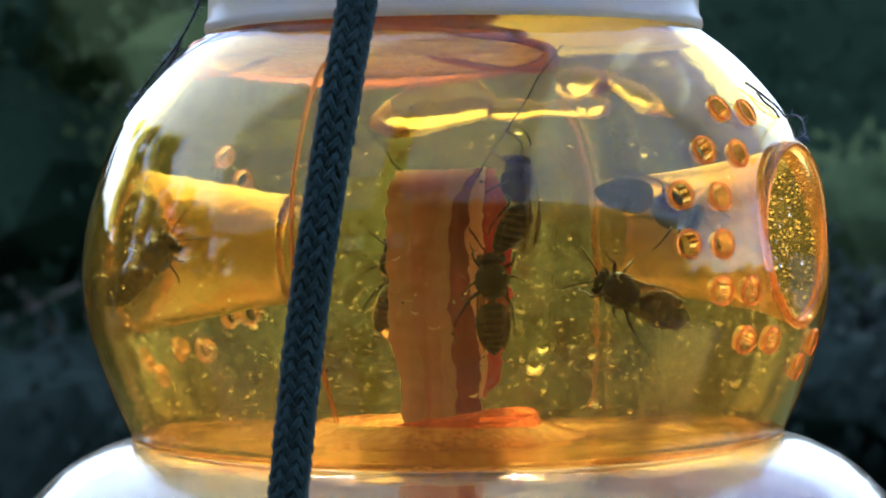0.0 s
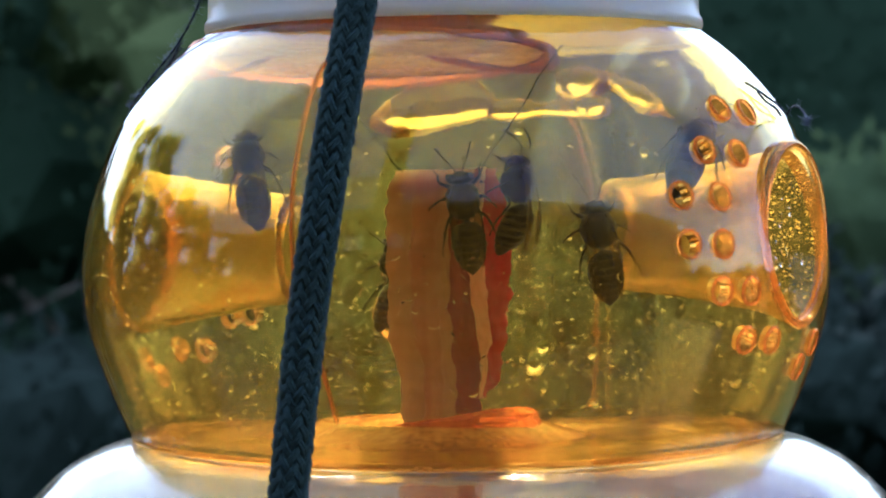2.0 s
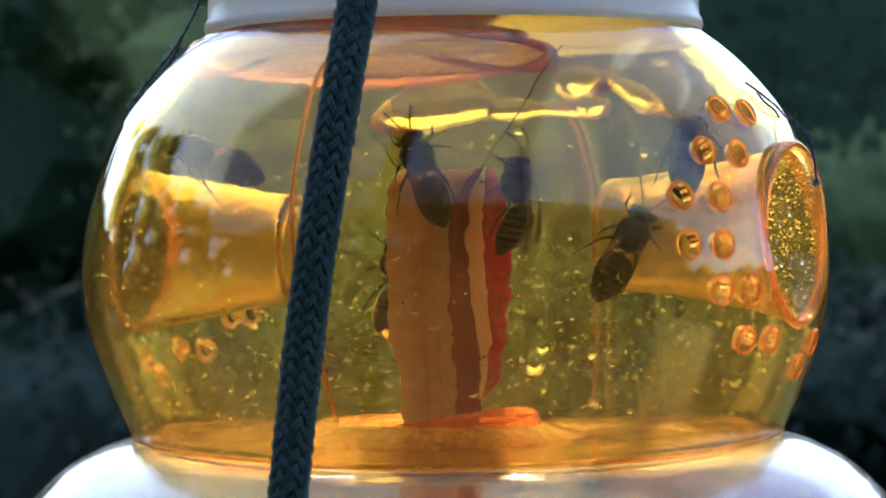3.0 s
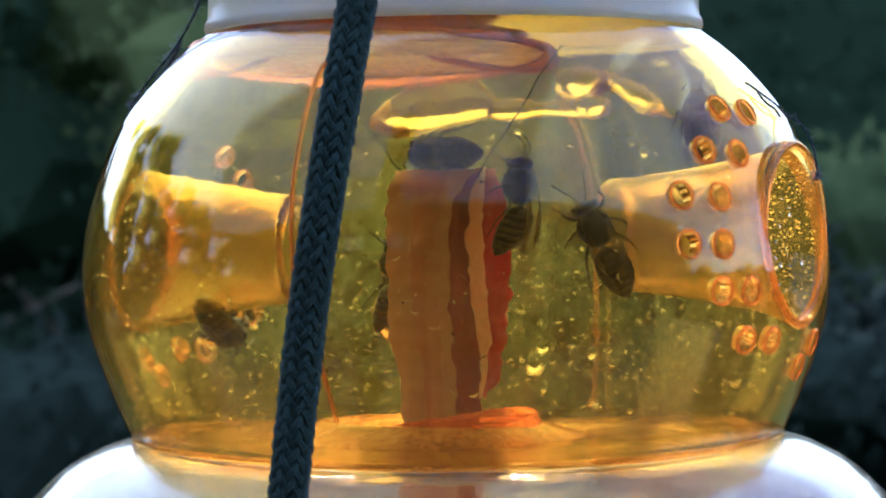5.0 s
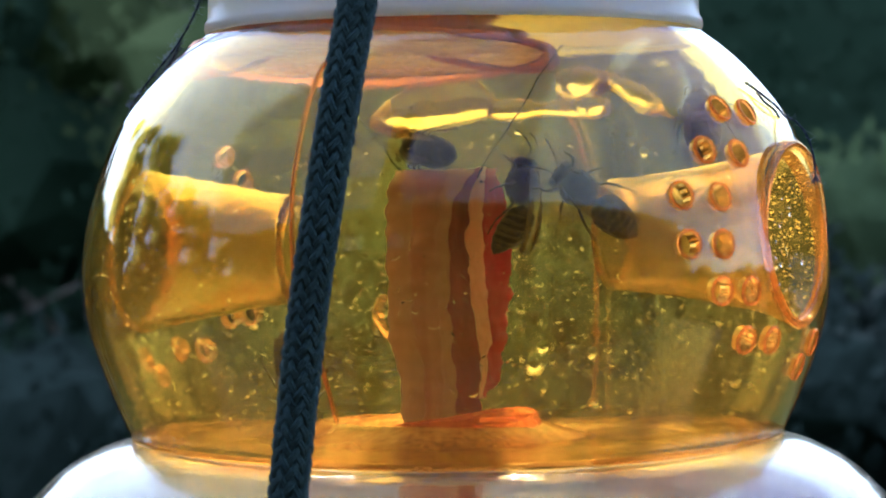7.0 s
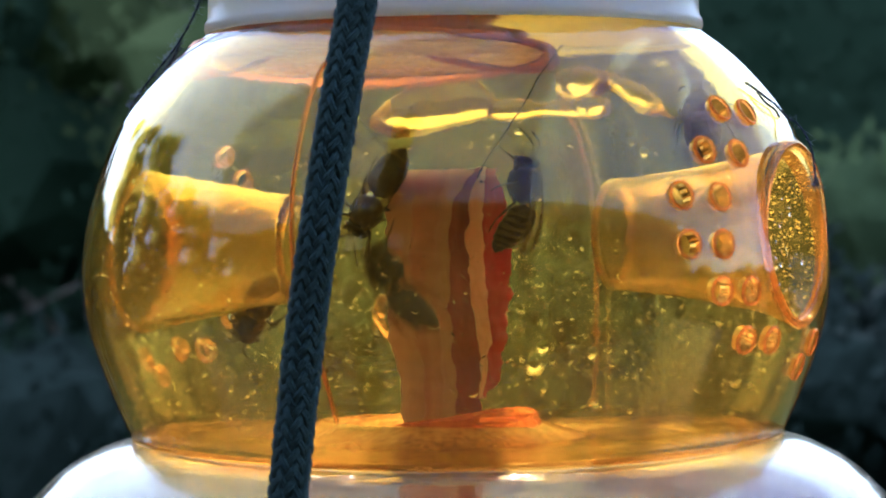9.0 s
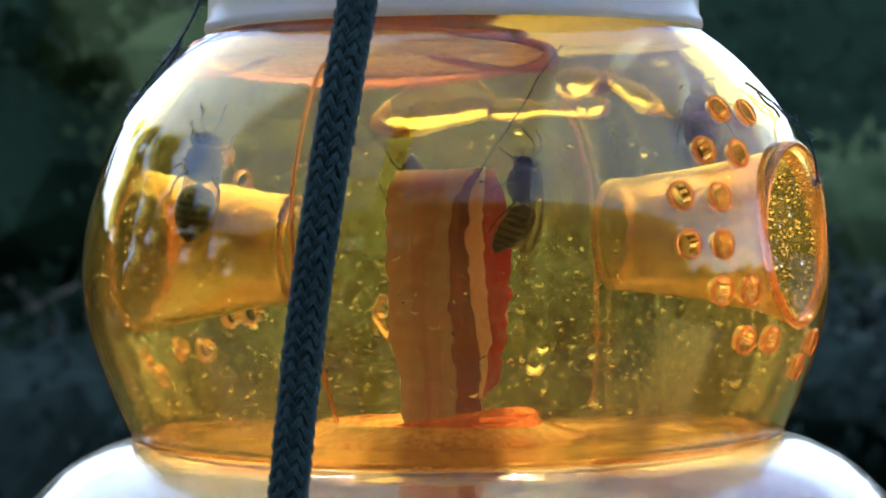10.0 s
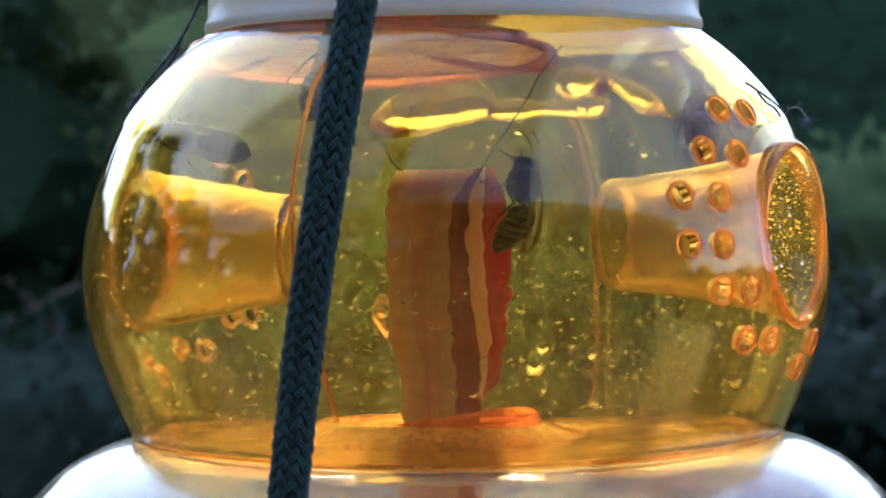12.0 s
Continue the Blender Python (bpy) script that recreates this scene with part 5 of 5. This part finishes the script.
def stir(thing, spells, seed):
    """Legs step in two sets of three and feelers sway while the wasp walks; at rest they only tremble."""
    r = random.Random(seed)
    legs = [o for o in thing.children if o.name.startswith("leg")]
    feelers = [o for h in thing.children if h.name.startswith("head") for o in h.children if o.name.startswith("antenna")]
    roots = [Vector((x, s * 0.0009, -0.0013)) for s in (1, -1) for x in (0.0052, 0.0040, 0.0027)]
    times = [0.15 * k for k in range(81)]
    for i, (leg, root) in enumerate(zip(legs, roots)):
        sway = 1 if root.y > 0 else -1
        rows = []
        for k, t in enumerate(times):
            busy = any(a <= t <= b for a, b in spells)
            set_ = 1 if i in (0, 2, 4) else -1
            swing = set_ * (1 if k % 2 else -1) * (13 if busy else 0.8) * sway + r.uniform(-1, 1) * (3 if busy else 0.5)
            lift = (6 if busy else 0.4) * r.uniform(-1, 1)
            rows.append((t, Matrix.Translation(root) @ pose(0, 0, 0, lift, 0, swing) @ Matrix.Translation(-root)))
        walk(leg, rows)
    for i, o in enumerate(feelers):
        root = Vector((0.0074, 0.0004 * (1 if i == 0 else -1), 0.0004))
        walk(o, [(0.3 * k, Matrix.Translation(root) @ pose(0, 0, 0, r.uniform(-4, 4), r.uniform(-14, 14), r.uniform(-10, 10)) @ Matrix.Translation(-root)) for k in range(41)])


def motions():
    # time, x, y, depth, heading, roll, pitch
    keyed(WASP_A, [(0.0, 920, 372, -0.008, 92, -62), (3.2, 921, 374, -0.008, 94, -62), (5.0, 921, 376, -0.008, 90, -62), (7.0, 923, 376, -0.008, 86, -62),
                   (8.8, 926, 374, -0.008, 85, -62), (12.0, 925, 374, -0.008, 86, -62)])
    keyed(WASP_B, [(0.0, 700, 512, 0.016, 88, -60), (3.2, 700, 512, 0.016, 88, -60), (5.0, 699, 512, 0.016, 87, -60), (5.6, 698, 512, 0.016, 90, -60),
                   (6.0, 708, 505, 0.018, 85, -50), (6.4, 760, 490, 0.02, 70, -30), (12.0, 770, 480, 0.02, 75, -30)])
    keyed(WASP_C, [(0.0, 1142, 535, -0.022, 155), (0.4, 1108, 520, -0.022, 148), (0.8, 1092, 500, -0.022, 132), (1.2, 1085, 490, -0.022, 128), (1.5, 1080, 482, -0.022, 125),
                   (1.8, 1076, 450, -0.022, 112), (2.0, 1066, 455, -0.022, 100), (2.2, 1074, 452, -0.022, 82), (2.5, 1092, 460, -0.022, 76), (2.8, 1092, 460, -0.022, 68), (3.2, 1098, 455, -0.022, 60),
                   (4.0, 1090, 455, -0.022, 90), (4.8, 1078, 455, -0.022, 118), (5.0, 1073, 448, -0.022, 116), (5.2, 1064, 430, -0.022, 105), (5.5, 1056, 405, -0.022, 92), (5.8, 1055, 395, -0.022, 105), (6.2, 1050, 375, -0.022, 112),
                   (6.5, 1046, 375, -0.022, 112), (6.8, 1058, 366, -0.022, 128), (7.0, 1060, 365, -0.022, 142), (7.2, 1065, 372, -0.022, 136), (7.7, 1000, 480, -0.02, 130), (8.3, 850, 660, -0.030, 122),
                   (8.8, 800, 668, -0.030, 128, 150), (8.9, 800, 645, -0.030, 132, 150), (9.0, 705, 520, -0.026, 120, 120), (9.1, 745, 405, -0.02, 100, 120), (9.25, 560, 440, -0.02, 100, 150),
                   (9.4, 368, 492, -0.034, 98, 180), (9.5, 374, 490, -0.034, 96, 180), (9.6, 378, 440, -0.034, 100, 180), (9.8, 348, 405, -0.034, 76, 180), (10.0, 359, 342, -0.033, 80, 180),
                   (10.2, 388, 280, -0.031, 76, 180), (10.4, 422, 240, -0.029, 74, 180), (10.5, 440, 235, -0.028, 66, 180), (10.6, 465, 212, -0.027, 58, 180), (10.8, 522, 175, -0.025, 50, 180), (11.0, 552, 146, -0.024, 50, 180),
                   (11.5, 572, 138, -0.024, 62, 180), (12.0, 580, 136, -0.024, 68, 180)])
    keyed(WASP_D, [(0.0, 1140, 355, -0.031, -22, 30), (0.2, 1150, 382, -0.031, -28, 30), (0.4, 1158, 380, -0.031, -24, 30), (0.6, 1160, 356, -0.031, 0, 30), (0.8, 1162, 358, -0.031, 12, 30),
                   (1.0, 1176, 345, -0.031, 20, 30), (1.2, 1190, 318, -0.031, 45, 30), (1.4, 1208, 285, -0.030, 50, 30, 20), (1.6, 1217, 278, -0.029, 50, 20, 45), (2.0, 1216, 276, -0.027, 60, 20, 52), (3.2, 1214, 270, -0.023, 75, 20, 52),
                   (5.0, 1236, 216, -0.016, 85, 20, 60), (12.0, 1237, 218, -0.016, 84, 20, 60)])
    keyed(WASP_E, [(0.0, 240, 485, -0.003, 42), (0.2, 268, 472, -0.003, 38), (0.4, 300, 440, -0.004, 30), (0.6, 388, 428, -0.005, 12), (0.8, 424, 420, -0.005, 2), (1.0, 440, 425, -0.005, 8), (1.2, 440, 402, -0.005, 12),
                   (1.4, 450, 385, -0.005, 28), (1.6, 462, 372, -0.005, 42), (1.8, 462, 350, -0.005, 58), (2.0, 445, 325, -0.005, 98), (2.2, 420, 322, -0.005, 135), (2.4, 405, 310, -0.005, 160), (2.6, 385, 300, -0.005, 170), (2.8, 382, 292, -0.005, 168),
                   (3.2, 400, 285, -0.004, 150), (3.6, 330, 350, 0.0, 215), (4.2, 335, 500, 0.006, 280), (4.8, 378, 572, 0.014, 310, 0, 66), (5.0, 388, 576, 0.014, 305, 0, 68), (5.5, 444, 564, 0.014, 300, 0, 66), (5.8, 452, 575, 0.013, 310, 0, 25), (6.0, 455, 600, 0.012, 312), (6.2, 488, 635, 0.012, 320),
                   (6.5, 503, 664, 0.012, 306), (7.2, 520, 664, 0.012, 276), (8.0, 490, 640, 0.012, 268), (8.8, 446, 568, 0.014, 262, 0, 40), (9.0, 452, 550, 0.018, 240, 0, 50), (9.2, 450, 520, 0.028, 200), (9.8, 420, 430, 0.030, 150),
                   (10.4, 395, 320, 0.020, 120), (10.8, 382, 272, 0.004, 105), (11.0, 385, 270, 0.0, 110), (11.2, 376, 272, -0.003, 130), (11.6, 355, 262, -0.004, 160), (12.0, 362, 252, -0.004, 165)])
    keyed(WASP_G, [(0.0, 872, 545, -0.013, 92), (0.4, 858, 505, -0.013, 98), (0.6, 842, 505, -0.013, 112), (0.8, 842, 500, -0.013, 108), (1.0, 845, 485, -0.013, 98), (1.4, 844, 462, -0.013, 100), (1.6, 840, 445, -0.013, 98), (1.8, 842, 412, -0.012, 100),
                   (2.0, 826, 402, -0.012, 98), (2.2, 815, 378, -0.012, 98), (2.5, 800, 345, -0.010, 108), (2.8, 762, 328, -0.009, 106), (3.2, 755, 318, -0.009, 122), (3.6, 762, 290, -0.006, 150, 0, 20), (4.0, 776, 274, 0.0, 172, 0, 35), (4.8, 778, 272, 0.002, 178, 0, 60), (5.5, 796, 270, 0.002, 176, 0, 52), (6.0, 788, 269, 0.002, 172, 0, 55),
                   (6.4, 764, 268, 0.004, 165, 0, 74), (6.8, 752, 266, 0.004, 165, 0, 70), (7.2, 752, 268, 0.004, 165, 0, 74), (8.0, 715, 292, 0.0, 200, 0, 30), (8.8, 680, 332, 0.0, 236, 0, 15), (9.2, 664, 342, 0.006, 240, 0, 15), (9.5, 662, 350, 0.010, 248, 0, 18), (9.8, 690, 352, 0.017, 264, 0, 12), (10.0, 732, 354, 0.021, 272, 0, 8), (10.6, 745, 372, 0.021, 278), (12.0, 748, 384, 0.021, 282)])
    stir(WASP_A, [], 1)
    stir(WASP_B, [(5.5, 6.6)], 2)
    stir(WASP_C, [(0.0, 3.2), (4.0, 7.2), (9.3, 11.2)], 3)
    stir(WASP_D, [(0.0, 2.2), (3.2, 5.0)], 4)
    stir(WASP_E, [(0.0, 6.6), (7.2, 12.0)], 5)
    stir(WASP_G, [(0.0, 4.0), (5.8, 6.6), (7.2, 10.2)], 6)
    # the frayed end stirs about the spot where it is caught; its tail swings up and towards the lens and back
    hold = Matrix.Translation(PIVOT)
    walk(fray, [(t, hold @ pose(0, 0, 0, 0, a, 0)) for t, a in ((0.0, 1), (0.7, -2), (1.5, -3), (2.0, -2), (2.5, 1), (3.2, 1), (4.8, 0), (5.5, -1), (6.5, 1), (7.2, 1), (8.8, 0), (9.5, 1), (10.0, 0), (10.5, -1), (11.3, -2), (12.0, -1))])
    across = Vector((math.sin(radians(62)), 0, math.cos(radians(62))))
    root = Matrix.Translation(TAIL_ROOT)
    walk(TAIL, [(t, root @ Matrix.Rotation(radians(-up), 4, "Y") @ Matrix.Rotation(radians(-out), 4, across) @ root.inverted())
                for t, up, out in ((0.0, 8, 52), (0.3, 30, 58), (0.6, 62, 62), (1.0, 45, 60), (1.5, 60, 62), (2.0, 48, 62), (2.5, 8, 52), (2.8, 2, 11), (3.2, 0, 4), (4.8, 0, 6), (5.1, 2, 20), (5.5, 30, 60), (6.0, 42, 62),
                                   (6.5, 8, 52), (6.8, 4, 26), (7.1, 0, 8), (8.0, 4, 16), (8.8, 0, 4), (9.5, -3, 8), (10.0, 0, 5), (10.4, 6, 26), (10.8, 40, 60), (11.3, 52, 62), (12.0, 44, 61))])


motions()
